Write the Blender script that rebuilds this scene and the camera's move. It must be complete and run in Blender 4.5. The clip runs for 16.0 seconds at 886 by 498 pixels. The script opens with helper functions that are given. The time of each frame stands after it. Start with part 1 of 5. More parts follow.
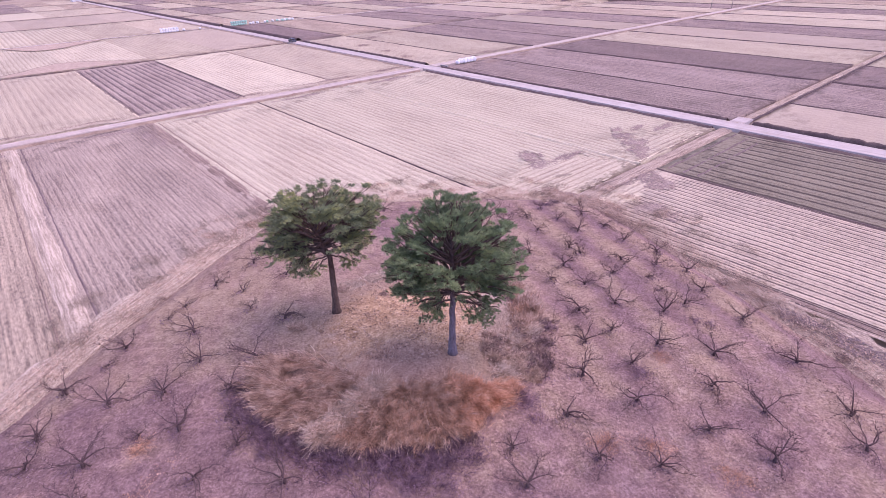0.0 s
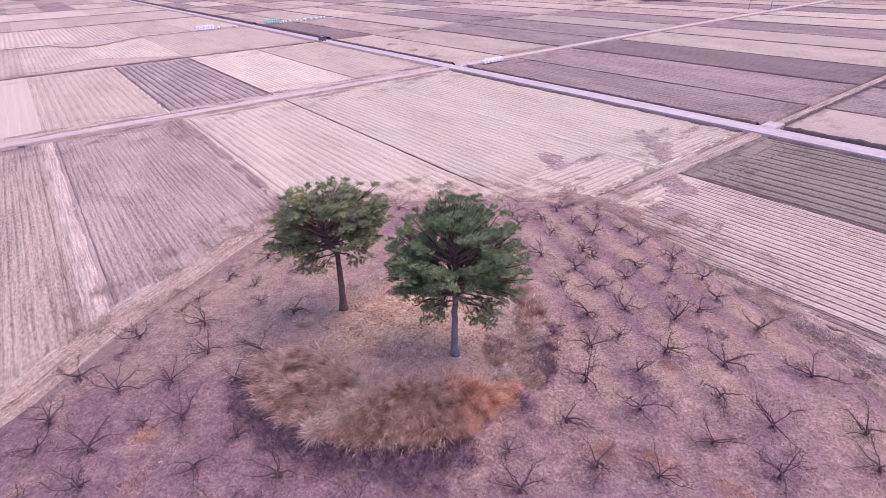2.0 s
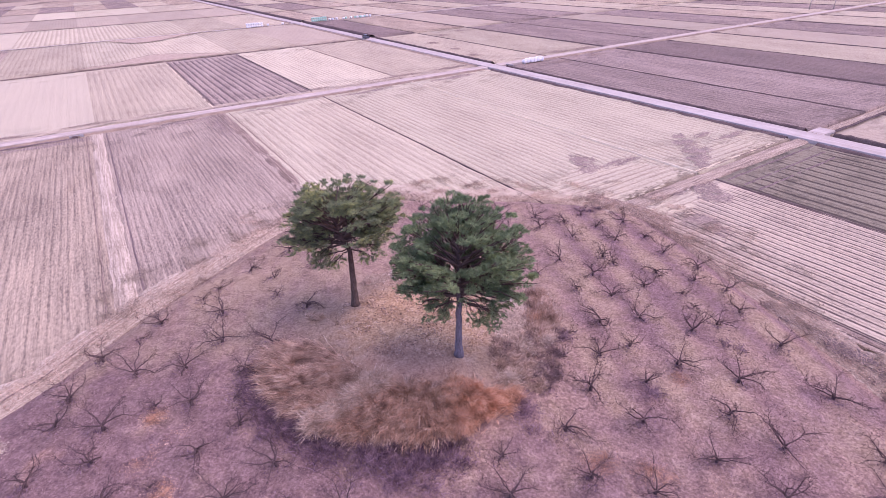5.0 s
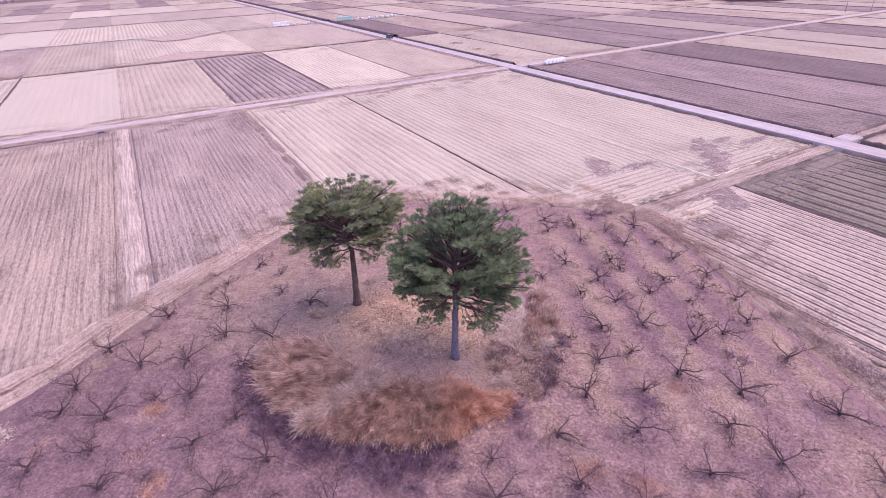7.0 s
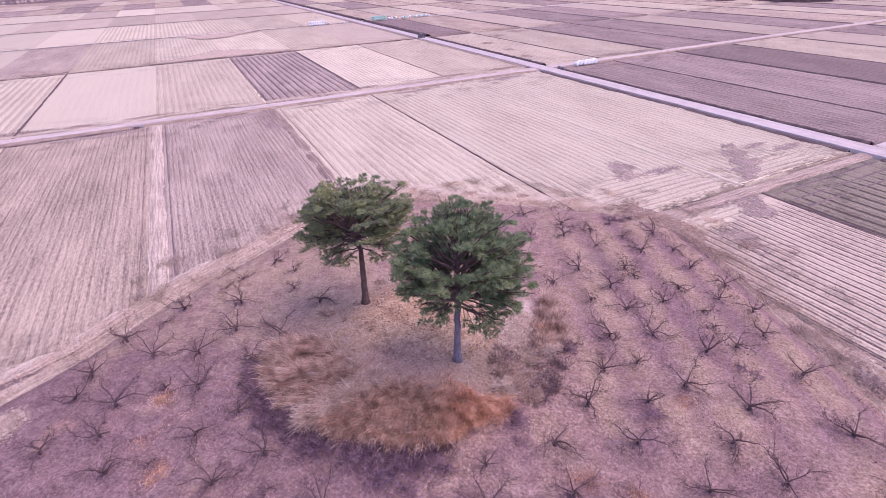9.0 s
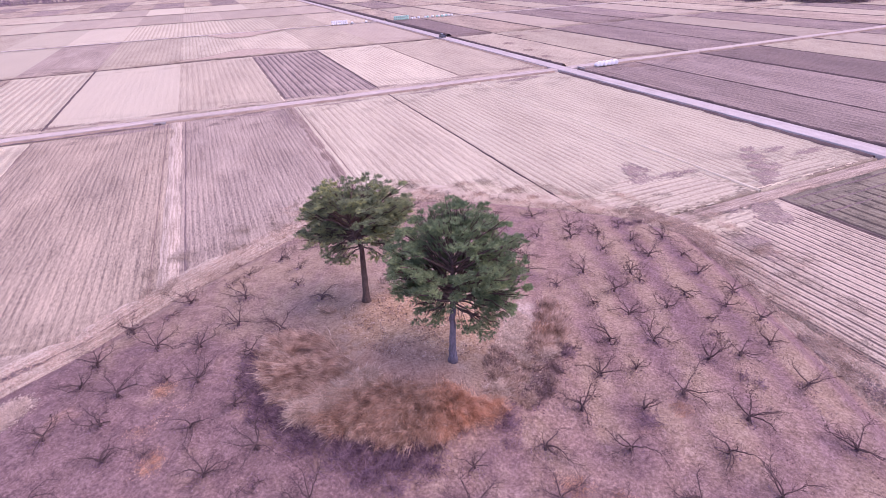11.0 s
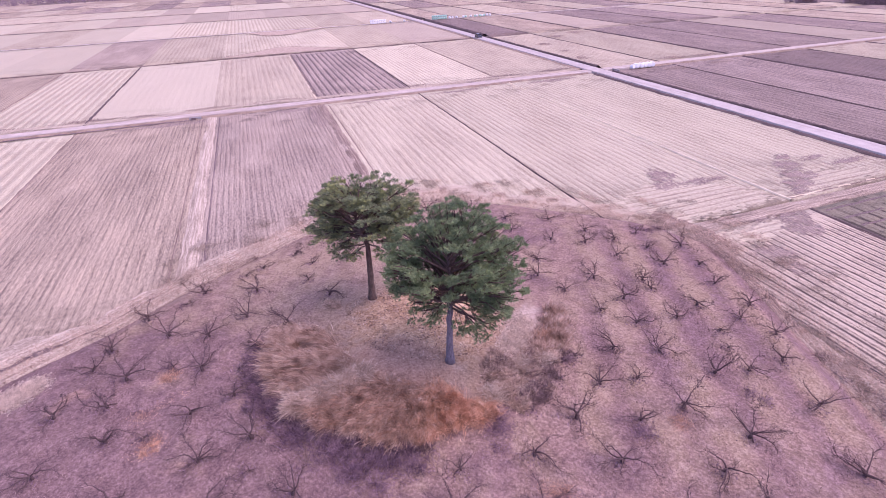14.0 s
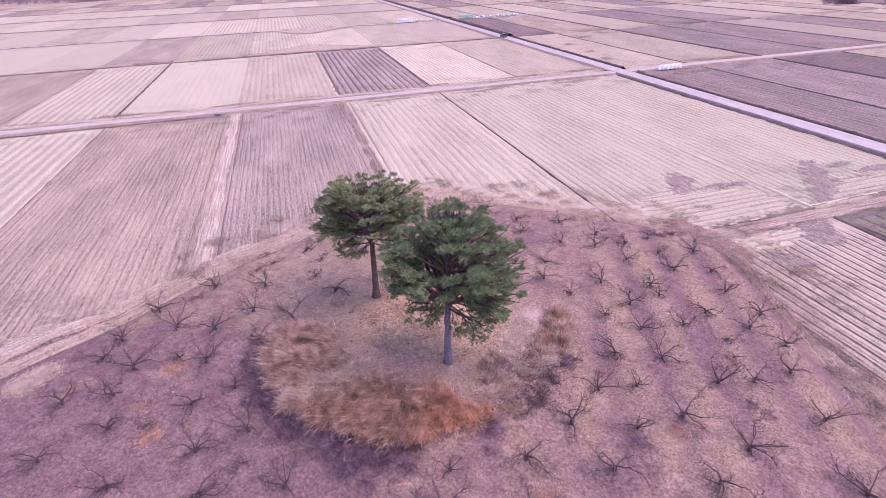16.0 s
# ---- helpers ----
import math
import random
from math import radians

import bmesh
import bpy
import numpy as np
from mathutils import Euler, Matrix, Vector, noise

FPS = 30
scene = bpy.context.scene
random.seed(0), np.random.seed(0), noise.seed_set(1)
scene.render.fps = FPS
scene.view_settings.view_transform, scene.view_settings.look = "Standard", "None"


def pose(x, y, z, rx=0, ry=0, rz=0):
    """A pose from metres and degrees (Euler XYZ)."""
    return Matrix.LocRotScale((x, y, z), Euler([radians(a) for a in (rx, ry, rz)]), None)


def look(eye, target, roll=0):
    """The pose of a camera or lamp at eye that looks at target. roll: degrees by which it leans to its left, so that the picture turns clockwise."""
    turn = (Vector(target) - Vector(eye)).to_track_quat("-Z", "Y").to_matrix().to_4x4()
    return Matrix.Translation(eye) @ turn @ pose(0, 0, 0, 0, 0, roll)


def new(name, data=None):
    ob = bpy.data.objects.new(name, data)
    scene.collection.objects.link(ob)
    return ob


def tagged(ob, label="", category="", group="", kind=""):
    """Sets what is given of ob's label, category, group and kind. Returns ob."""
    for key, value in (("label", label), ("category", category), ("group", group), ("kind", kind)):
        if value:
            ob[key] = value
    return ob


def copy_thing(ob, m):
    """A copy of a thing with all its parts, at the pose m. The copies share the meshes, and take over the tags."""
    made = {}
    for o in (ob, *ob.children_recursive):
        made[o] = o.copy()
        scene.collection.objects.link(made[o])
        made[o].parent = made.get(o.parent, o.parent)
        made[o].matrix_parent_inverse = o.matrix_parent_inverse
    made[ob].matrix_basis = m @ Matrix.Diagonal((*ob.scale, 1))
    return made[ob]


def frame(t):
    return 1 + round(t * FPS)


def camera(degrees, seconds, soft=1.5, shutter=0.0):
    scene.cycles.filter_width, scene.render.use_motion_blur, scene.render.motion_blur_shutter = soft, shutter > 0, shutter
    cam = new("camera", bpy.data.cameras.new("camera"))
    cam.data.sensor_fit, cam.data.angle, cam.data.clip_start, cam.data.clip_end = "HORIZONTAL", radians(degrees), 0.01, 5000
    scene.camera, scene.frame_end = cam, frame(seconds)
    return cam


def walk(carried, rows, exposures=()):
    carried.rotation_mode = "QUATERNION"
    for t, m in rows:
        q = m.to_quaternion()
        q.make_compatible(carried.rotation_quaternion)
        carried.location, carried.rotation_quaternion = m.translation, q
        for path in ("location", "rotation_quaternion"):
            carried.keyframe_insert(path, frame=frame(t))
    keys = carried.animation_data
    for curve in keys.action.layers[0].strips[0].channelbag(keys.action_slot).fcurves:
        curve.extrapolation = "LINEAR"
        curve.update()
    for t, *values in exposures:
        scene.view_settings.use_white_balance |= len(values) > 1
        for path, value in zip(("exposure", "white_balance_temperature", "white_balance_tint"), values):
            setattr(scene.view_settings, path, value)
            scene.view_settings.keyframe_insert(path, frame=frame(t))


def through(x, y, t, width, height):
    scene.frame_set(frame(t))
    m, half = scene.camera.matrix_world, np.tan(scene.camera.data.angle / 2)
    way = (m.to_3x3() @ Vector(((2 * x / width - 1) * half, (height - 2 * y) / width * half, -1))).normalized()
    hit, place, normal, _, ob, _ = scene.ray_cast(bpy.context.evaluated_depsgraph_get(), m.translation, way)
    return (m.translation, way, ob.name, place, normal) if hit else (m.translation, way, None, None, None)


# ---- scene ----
cam = camera(79.0, 16.0, soft=0.55)
PATH = [
    (0, (-0.393, -0.034, 30.404), (-0.423, 1.723, 29.45), -2.0),
    (0.5, (0.018, -0.035, 30.421), (-0.032, 1.722, 29.468), -2.1),
    (1, (0.42, 0.002, 30.426), (0.35, 1.759, 29.473), -2.0),
    (1.5, (0.824, 0.074, 30.389), (0.727, 1.829, 29.436), -2.0),
    (2, (1.268, 0.131, 30.381), (1.139, 1.885, 29.428), -2.0),
    (2.5, (1.689, 0.21, 30.379), (1.525, 1.961, 29.427), -2.0),
    (3, (2.072, 0.269, 30.36), (1.878, 2.017, 29.408), -2.0),
    (3.5, (2.521, 0.323, 30.347), (2.304, 2.068, 29.396), -2.0),
    (4, (2.901, 0.355, 30.358), (2.667, 2.099, 29.407), -2.0),
    (6.3, (4.832, 0.716, 30.401), (4.496, 2.442, 29.448), -2.1),
    (6.5, (5.0, 0.761, 30.407), (4.657, 2.487, 29.458), -2.0),
    (7, (5.473, 0.835, 30.436), (5.114, 2.558, 29.486), -2.1),
    (7.5, (5.951, 0.963, 30.437), (5.578, 2.684, 29.488), -2.2),
    (8, (6.394, 1.124, 30.462), (5.99, 2.838, 29.513), -2.2),
    (8.5, (6.844, 1.296, 30.497), (6.401, 3.0, 29.548), -2.2),
    (9, (7.302, 1.363, 30.54), (6.834, 3.061, 29.592), -2.2),
    (11.5, (9.417, 2.003, 30.474), (8.855, 3.674, 29.529), -2.3),
    (12, (9.834, 2.106, 30.476), (9.252, 3.77, 29.532), -2.3),
    (12.5, (10.21, 2.257, 30.461), (9.609, 3.915, 29.517), -2.2),
    (13, (10.563, 2.389, 30.453), (9.943, 4.04, 29.509), -2.2),
    (13.5, (10.958, 2.54, 30.473), (10.316, 4.182, 29.53), -2.2),
    (14, (11.361, 2.746, 30.415), (10.699, 4.381, 29.473), -2.2),
    (14.5, (11.787, 2.906, 30.42), (11.108, 4.535, 29.478), -2.2),
    (15, (12.165, 3.106, 30.388), (11.467, 4.726, 29.447), -2.3),
    (15.5, (12.568, 3.336, 30.398), (11.846, 4.946, 29.457), -2.2),
    (16, (12.982, 3.432, 30.476), (12.239, 5.032, 29.534), -2.1),
]
walk(cam, [(t, look(eye, target, roll)) for t, eye, target, roll in PATH],
     exposures=[(0, 1.18, 6640, 49.5), (16, 1.19, 6600, 53)])

# ---------------------------------------------------------------- light
SUN_AZ, SUN_EL = radians(76), radians(62)      # azimuth clockwise from +y
world = bpy.data.worlds.new("world")
scene.world = world
world.use_nodes = True
wn, wl = world.node_tree.nodes, world.node_tree.links
sky = wn.new("ShaderNodeTexSky")
sky.sky_type, sky.sun_disc = "NISHITA", False
sky.sun_elevation, sky.sun_rotation = SUN_EL, SUN_AZ
sky.air_density, sky.dust_density, sky.ozone_density = 0.55, 1.3, 0.4
wl.new(sky.outputs[0], wn["Background"].inputs[0])
wn["Background"].inputs[1].default_value = 0.196
sun = new("sun", bpy.data.lights.new("sun", "SUN"))
sun.data.energy, sun.data.angle, sun.data.color = 0.6, radians(52), (1.0, 0.94, 0.86)
sun.matrix_world = look((0, 0, 0), (-math.sin(SUN_AZ) * math.cos(SUN_EL), -math.cos(SUN_AZ) * math.cos(SUN_EL), -math.sin(SUN_EL)))


# ---------------------------------------------------------------- materials
class Nodes:
    """A short way to write node materials."""

    def __init__(self, name, rough=0.9, spec=0.15):
        self.mat = bpy.data.materials.new(name)
        self.mat.use_nodes = True
        self.t = self.mat.node_tree
        self.bsdf = self.t.nodes["Principled BSDF"]
        self.bsdf.inputs["Roughness"].default_value = rough
        self.bsdf.inputs["Specular IOR Level"].default_value = spec

    def link(self, a, b):
        self.t.links.new(a, b)

    def put(self, sock, value):
        if isinstance(value, bpy.types.NodeSocket):
            self.link(value, sock)
        elif sock.type == "RGBA" and len(value) == 3:
            sock.default_value = (*value, 1)
        else:
            sock.default_value = value

    def math(self, op, a, b=0.0, c=0.0, clamp=False):
        n = self.t.nodes.new("ShaderNodeMath")
        n.operation, n.use_clamp = op, clamp
        for sock, value in zip(n.inputs, (a, b, c)):
            self.put(sock, value)
        return n.outputs[0]

    def vmul(self, a, b):
        n = self.t.nodes.new("ShaderNodeVectorMath")
        n.operation = "MULTIPLY"
        self.put(n.inputs[0], a)
        self.put(n.inputs[1], b)
        return n.outputs[0]

    def coords(self, kind="Object"):
        return self.t.nodes.new("ShaderNodeTexCoord").outputs[kind]

    def world(self):
        return self.t.nodes.new("ShaderNodeNewGeometry").outputs["Position"]

    def island(self):
        return self.t.nodes.new("ShaderNodeNewGeometry").outputs["Random Per Island"]

    def chance(self):
        return self.t.nodes.new("ShaderNodeObjectInfo").outputs["Random"]

    def noise(self, where, scale, detail=4.0, rough=0.55):
        n = self.t.nodes.new("ShaderNodeTexNoise")
        self.put(n.inputs["Vector"], where)
        n.inputs["Scale"].default_value, n.inputs["Detail"].default_value, n.inputs["Roughness"].default_value = scale, detail, rough
        return n.outputs["Fac"]

    def ramp(self, fac, *stops):
        n = self.t.nodes.new("ShaderNodeValToRGB")
        self.put(n.inputs[0], fac)
        e = n.color_ramp.elements
        while len(e) < len(stops):
            e.new(0.5)
        for el, (pos, col) in zip(e, stops):
            el.position = pos
            el.color = (*col, 1) if not isinstance(col, float) else (col, col, col, 1)
        return n.outputs[0]

    def mix(self, fac, a, b, blend="MIX"):
        n = self.t.nodes.new("ShaderNodeMix")
        n.data_type, n.blend_type = "RGBA", blend
        self.put(n.inputs[0], fac)
        self.put(n.inputs[6], a)
        self.put(n.inputs[7], b)
        return n.outputs[2]

    def split(self, vec):
        n = self.t.nodes.new("ShaderNodeSeparateXYZ")
        self.link(vec, n.inputs[0])
        return n.outputs

    def bump(self, height, strength=0.5, distance=0.05):
        n = self.t.nodes.new("ShaderNodeBump")
        n.inputs["Strength"].default_value, n.inputs["Distance"].default_value = strength, distance
        self.link(height, n.inputs["Height"])
        self.link(n.outputs[0], self.bsdf.inputs["Normal"])

    def done(self, colour):
        self.put(self.bsdf.inputs["Base Color"], colour)
        return self.mat


def plain(name, colour, rough=0.8, spec=0.2, vary=0.25, scale=6.0, metal=0.0):
    """Paint, bark, plastic and the like: one colour, mottled at two scales."""
    m = Nodes(name, rough, spec)
    m.bsdf.inputs["Metallic"].default_value = metal
    where = m.coords()
    k = m.math("ADD", m.math("MULTIPLY", m.noise(where, scale, 5), 0.6), m.math("MULTIPLY", m.noise(where, scale * 7, 3), 0.4))
    lo = tuple(c * (1 - vary) for c in colour)
    hi = tuple(min(1, c * (1 + vary)) for c in colour)
    m.bump(k, 0.3, 0.02)
    return m.done(m.ramp(k, (0.3, lo), (0.7, hi)))


def rows_of_straw(name, straw, soil, period, contrast, sharp=3.0, streaks=1.0, fine=4.5, headland=5.0, length=91.0, patches=0.3, stains=0.6, dots=0.0, base=0.68, ragged=0.0):
    """Harvested field: dark stubble lines along the local x axis, straw between, rough turning strips and damp stains at both ends."""
    m = Nodes(name, 0.95, 0.08)
    where = m.coords()
    x, y, z = m.split(where)
    wob = m.math("MULTIPLY", m.math("SUBTRACT", m.noise(m.vmul(where, (0.03, 0.05, 1.0)), 1.0, 2), 0.5), 0.35)
    yy = m.math("ADD", y, wob)
    wave = m.math("ADD", m.math("MULTIPLY", m.math("SINE", m.math("MULTIPLY", yy, 2 * math.pi / period)), 0.5), 0.5)
    line = m.math("POWER", wave, sharp)
    half = m.math("POWER", m.math("ADD", m.math("MULTIPLY", m.math("SINE", m.math("MULTIPLY", yy, 4 * math.pi / period)), 0.5), 0.5), 3.0)
    worn = m.ramp(m.noise(m.vmul(where, (0.09, 0.7, 1.0)), 1.0, 4, 0.6), (0.33, 0.5), (0.62, 1.0))
    streak = m.noise(m.vmul(where, (0.12, fine, 1.0)), 1.0, 6, 0.7)
    grain = m.noise(m.vmul(where, (1.5, 3.4, 1.0)), 1.0, 5, 0.72)
    broad = m.noise(m.vmul(where, (0.03, 0.09, 1.0)), 1.0, 5, 0.6)
    rough = m.noise(where, 0.2, 5, 0.6)
    ends = m.math("MINIMUM", x, m.math("SUBTRACT", length, x))
    ends = m.math("ADD", ends, m.math("MULTIPLY", m.math("SUBTRACT", rough, 0.5), 12.0))
    inner = m.math("DIVIDE", ends, headland, clamp=True)
    k = m.math("MULTIPLY", m.math("MULTIPLY", m.math("ADD", line, m.math("MULTIPLY", half, 0.25)), worn), m.math("MULTIPLY", inner, -contrast))
    k = m.math("ADD", k, m.math("MULTIPLY", m.math("SUBTRACT", streak, 0.5), 1.9 * streaks))
    k = m.math("ADD", k, m.math("MULTIPLY", m.math("SUBTRACT", grain, 0.5), 2.3))
    k = m.math("ADD", k, m.math("MULTIPLY", m.math("SUBTRACT", broad, 0.5), patches * 4))
    if ragged:
        broken = m.noise(m.vmul(where, (0.05, 3.1, 1.0)), 1.0, 3, 0.6)
        specks = m.ramp(m.noise(m.vmul(where, (1.3, 2.4, 1.0)), 1.0, 3, 0.6), (0.52, 0.0), (0.66, 1.0))
        k = m.math("ADD", k, m.math("MULTIPLY", m.math("SUBTRACT", broken, 0.5), 2.6 * ragged))
        k = m.math("ADD", k, m.math("MULTIPLY", specks, 0.5 * ragged))
    if dots:
        stub = m.math("MULTIPLY", m.math("SINE", m.math("MULTIPLY", x, 2 * math.pi / 0.36)), m.math("SINE", m.math("MULTIPLY", yy, 8 * math.pi / period)))
        k = m.math("ADD", k, m.math("MULTIPLY", stub, dots * 0.5))
    k = m.math("ADD", k, base, clamp=True)
    col = m.ramp(k, (0.0, soil), (0.5, tuple((a * 0.42 + b * 0.58) for a, b in zip(soil, straw))), (1.0, straw))
    edge = m.math("SUBTRACT", 1.0, m.math("DIVIDE", ends, 16.0, clamp=True))
    damp = m.noise(m.vmul(where, (0.16, 0.1, 1.0)), 1.0, 6, 0.7)
    mask = m.math("MULTIPLY", m.ramp(damp, (0.5, 0.0), (0.57, 1.0)), m.math("MULTIPLY", edge, stains))
    col = m.mix(mask, col, m.ramp(grain, (0.35, tuple(c * 0.45 for c in soil)), (0.65, tuple(c * 0.95 for c in soil))))
    tone = m.math("ADD", 0.9, m.math("MULTIPLY", m.chance(), 0.2))
    comb = m.t.nodes.new("ShaderNodeCombineXYZ")
    for s in comb.inputs:
        m.link(tone, s)
    m.bump(k, 0.8, 0.12)
    return m.done(m.mix(1.0, col, comb.outputs[0], "MULTIPLY"))


TURNROWS = rows_of_straw("turned_straw_rows", (0.6, 0.53, 0.385), (0.3, 0.23, 0.175), 1.25, 0.6, 3.0, length=1000.0, stains=0.0, base=0.78)
PALE, STRAW = (0.625, 0.56, 0.405), (0.55, 0.478, 0.345)
SOIL = (0.31, 0.24, 0.18)
FIELD = {
    "pale": rows_of_straw("pale_stubble", PALE, (0.33, 0.255, 0.19), 1.3, 0.56, 3.0, stains=0.8, base=0.82),
    "lined": rows_of_straw("lined_stubble", PALE, (0.32, 0.25, 0.185), 1.5, 0.4, 2.5, stains=0.7, base=0.68),
    "cut": rows_of_straw("cut_straw_rows", (0.58, 0.485, 0.365), (0.13, 0.093, 0.082), 1.12, 2.2, 14.0, 1.0, stains=0.25, dots=0.22, base=0.93),
    "bright": rows_of_straw("bright_straw_rows", (0.61, 0.545, 0.39), (0.41, 0.34, 0.25), 2.1, 0.8, 1.5),
    "smooth": rows_of_straw("smooth_straw", (0.55, 0.485, 0.355), (0.43, 0.37, 0.275), 2.0, 0.1, 2.0, 0.5, patches=0.2),
    "tan": rows_of_straw("tan_stubble", STRAW, SOIL, 1.7, 0.35, 2.0),
    "brown": rows_of_straw("brown_stubble", (0.545, 0.44, 0.318), (0.19, 0.145, 0.116), 0.86, 0.3, 2.0, 0.85, 3.3, patches=0.32, dots=0.2, base=0.58, ragged=0.3),
    "tracked": rows_of_straw("tracked_brown_stubble", (0.5, 0.405, 0.315), (0.19, 0.145, 0.122), 0.82, 0.3, 2.0, 0.85, 3.3, patches=0.32, stains=0.9, dots=0.2, base=0.58, ragged=0.3),
    "dim": rows_of_straw("dim_brown_field", (0.43, 0.335, 0.28), (0.17, 0.13, 0.115), 1.7, 0.35, 3.0, 1.1, base=0.5, ragged=0.5),
    "dark": rows_of_straw("dark_ploughed_soil", (0.46, 0.37, 0.3), (0.14, 0.105, 0.096), 1.9, 0.85, 3.0, 0.8),
    "dull": rows_of_straw("dull_grey_stubble", (0.46, 0.385, 0.29), (0.33, 0.265, 0.205), 1.7, 0.3, 2.0, 0.6),
    "bare": rows_of_straw("dark_bare_soil", (0.29, 0.22, 0.19), (0.14, 0.105, 0.095), 1.9, 0.4, 2.0),
    "sprout": rows_of_straw("sprouting_dark_field", (0.27, 0.235, 0.17), (0.08, 0.064, 0.054), 2.3, 1.6, 9.0, base=0.86, ragged=0.2),
}


def dry_turf(name, lo, mid, hi, scale=0.35):
    m = Nodes(name, 0.95, 0.08)
    where = m.world()
    k = m.math("ADD", m.math("MULTIPLY", m.noise(where, scale, 6, 0.65), 0.55), m.math("MULTIPLY", m.noise(where, 4.0, 4, 0.7), 0.45))
    m.bump(k, 0.7, 0.15)
    return m.done(m.ramp(k, (0.3, lo), (0.5, mid), (0.72, hi)))


TURF = dry_turf("dry_bank_grass", (0.16, 0.115, 0.09), (0.3, 0.225, 0.165), (0.48, 0.38, 0.28))
DARKTURF = dry_turf("dark_bank_grass", (0.06, 0.043, 0.045), (0.12, 0.087, 0.083), (0.22, 0.165, 0.145))
PALETURF = dry_turf("pale_path_earth", (0.3, 0.225, 0.17), (0.45, 0.35, 0.265), (0.6, 0.49, 0.38), 0.6)


def trodden(name, lo, mid, hi):
    """Worn earth with ruts that follow the strip: UV runs along and across it, in metres."""
    m = Nodes(name, 0.95, 0.08)
    uv = m.coords("UV")
    ruts = m.noise(m.vmul(uv, (0.1, 3.4, 1.0)), 1.0, 6, 0.72)
    grain = m.noise(m.world(), 5.0, 5, 0.75)
    broad = m.noise(m.world(), 0.22, 4, 0.6)
    k = m.math("ADD", m.math("MULTIPLY", ruts, 0.48), m.math("ADD", m.math("MULTIPLY", grain, 0.42), m.math("MULTIPLY", broad, 0.12)))
    m.bump(k, 0.9, 0.2)
    return m.done(m.ramp(k, (0.42, lo), (0.51, mid), (0.6, hi)))


RUTS = trodden("rutted_straw_earth", (0.17, 0.125, 0.1), (0.37, 0.29, 0.225), (0.6, 0.5, 0.395))
DAMP = trodden("damp_soil", (0.17, 0.125, 0.112), (0.31, 0.235, 0.2), (0.52, 0.42, 0.34))
TRAMPLED = dry_turf("trampled_straw", (0.29, 0.22, 0.165), (0.48, 0.395, 0.295), (0.68, 0.58, 0.45), 0.55)
DITCH = trodden("dull_ditch_weeds", (0.105, 0.076, 0.078), (0.2, 0.148, 0.14), (0.34, 0.26, 0.235))
PALERUTS = trodden("pale_rutted_straw", (0.22, 0.165, 0.128), (0.48, 0.39, 0.297), (0.7, 0.6, 0.475))
DULLRUTS = trodden("rutted_brown_earth", (0.13, 0.093, 0.078), (0.27, 0.2, 0.16), (0.47, 0.37, 0.29))


def far_ground():
    """The plain between and beyond the fields: dry grass and earth, in broad plots."""
    m = Nodes("plain_ground", 0.95, 0.08)
    where = m.world()
    v = m.t.nodes.new("ShaderNodeTexVoronoi")
    v.inputs["Scale"].default_value = 0.016
    m.link(m.vmul(where, (1.0, 0.6, 0.0)), v.inputs["Vector"])
    plot = m.split(v.outputs["Color"])[0]
    base = m.ramp(plot, (0.0, (0.2, 0.15, 0.12)), (0.5, (0.38, 0.29, 0.22)), (1.0, (0.52, 0.42, 0.31)))
    k = m.noise(where, 0.25, 8, 0.65)
    return m.done(m.mix(0.7, base, m.ramp(k, (0.3, 0.55), (0.7, 1.0)), "MULTIPLY"))


def concrete(name, lo, mid, hi, along):
    m = Nodes(name, 0.9, 0.12)
    where = m.coords()
    k = m.math("ADD", m.math("MULTIPLY", m.noise(where, 0.5, 6, 0.65), 0.6), m.math("MULTIPLY", m.noise(where, 9.0, 4, 0.7), 0.4))
    col = m.ramp(k, (0.3, lo), (0.55, mid), (0.75, hi))
    dirt = m.noise(m.vmul(where, along), 1.0, 5)
    m.bump(k, 0.2, 0.02)
    return m.done(m.mix(m.ramp(dirt, (0.45, 0.0), (0.7, 0.65)), col, (0.35, 0.28, 0.23)))


CONCRETE = concrete("farm_road_concrete", (0.38, 0.335, 0.305), (0.51, 0.455, 0.415), (0.61, 0.555, 0.51), (0.06, 1.6, 1.0))
CONCRETE2 = concrete("dusty_road_concrete", (0.4, 0.335, 0.285), (0.54, 0.46, 0.395), (0.65, 0.575, 0.5), (1.6, 0.06, 1.0))
RIDGE = dry_turf("white_sheeted_ridge", (0.55, 0.47, 0.33), (0.72, 0.63, 0.46), (0.85, 0.77, 0.58), 0.8)
EARTHROAD = dry_turf("dusty_track_earth", (0.34, 0.28, 0.23), (0.5, 0.43, 0.37), (0.64, 0.57, 0.5), 0.5)


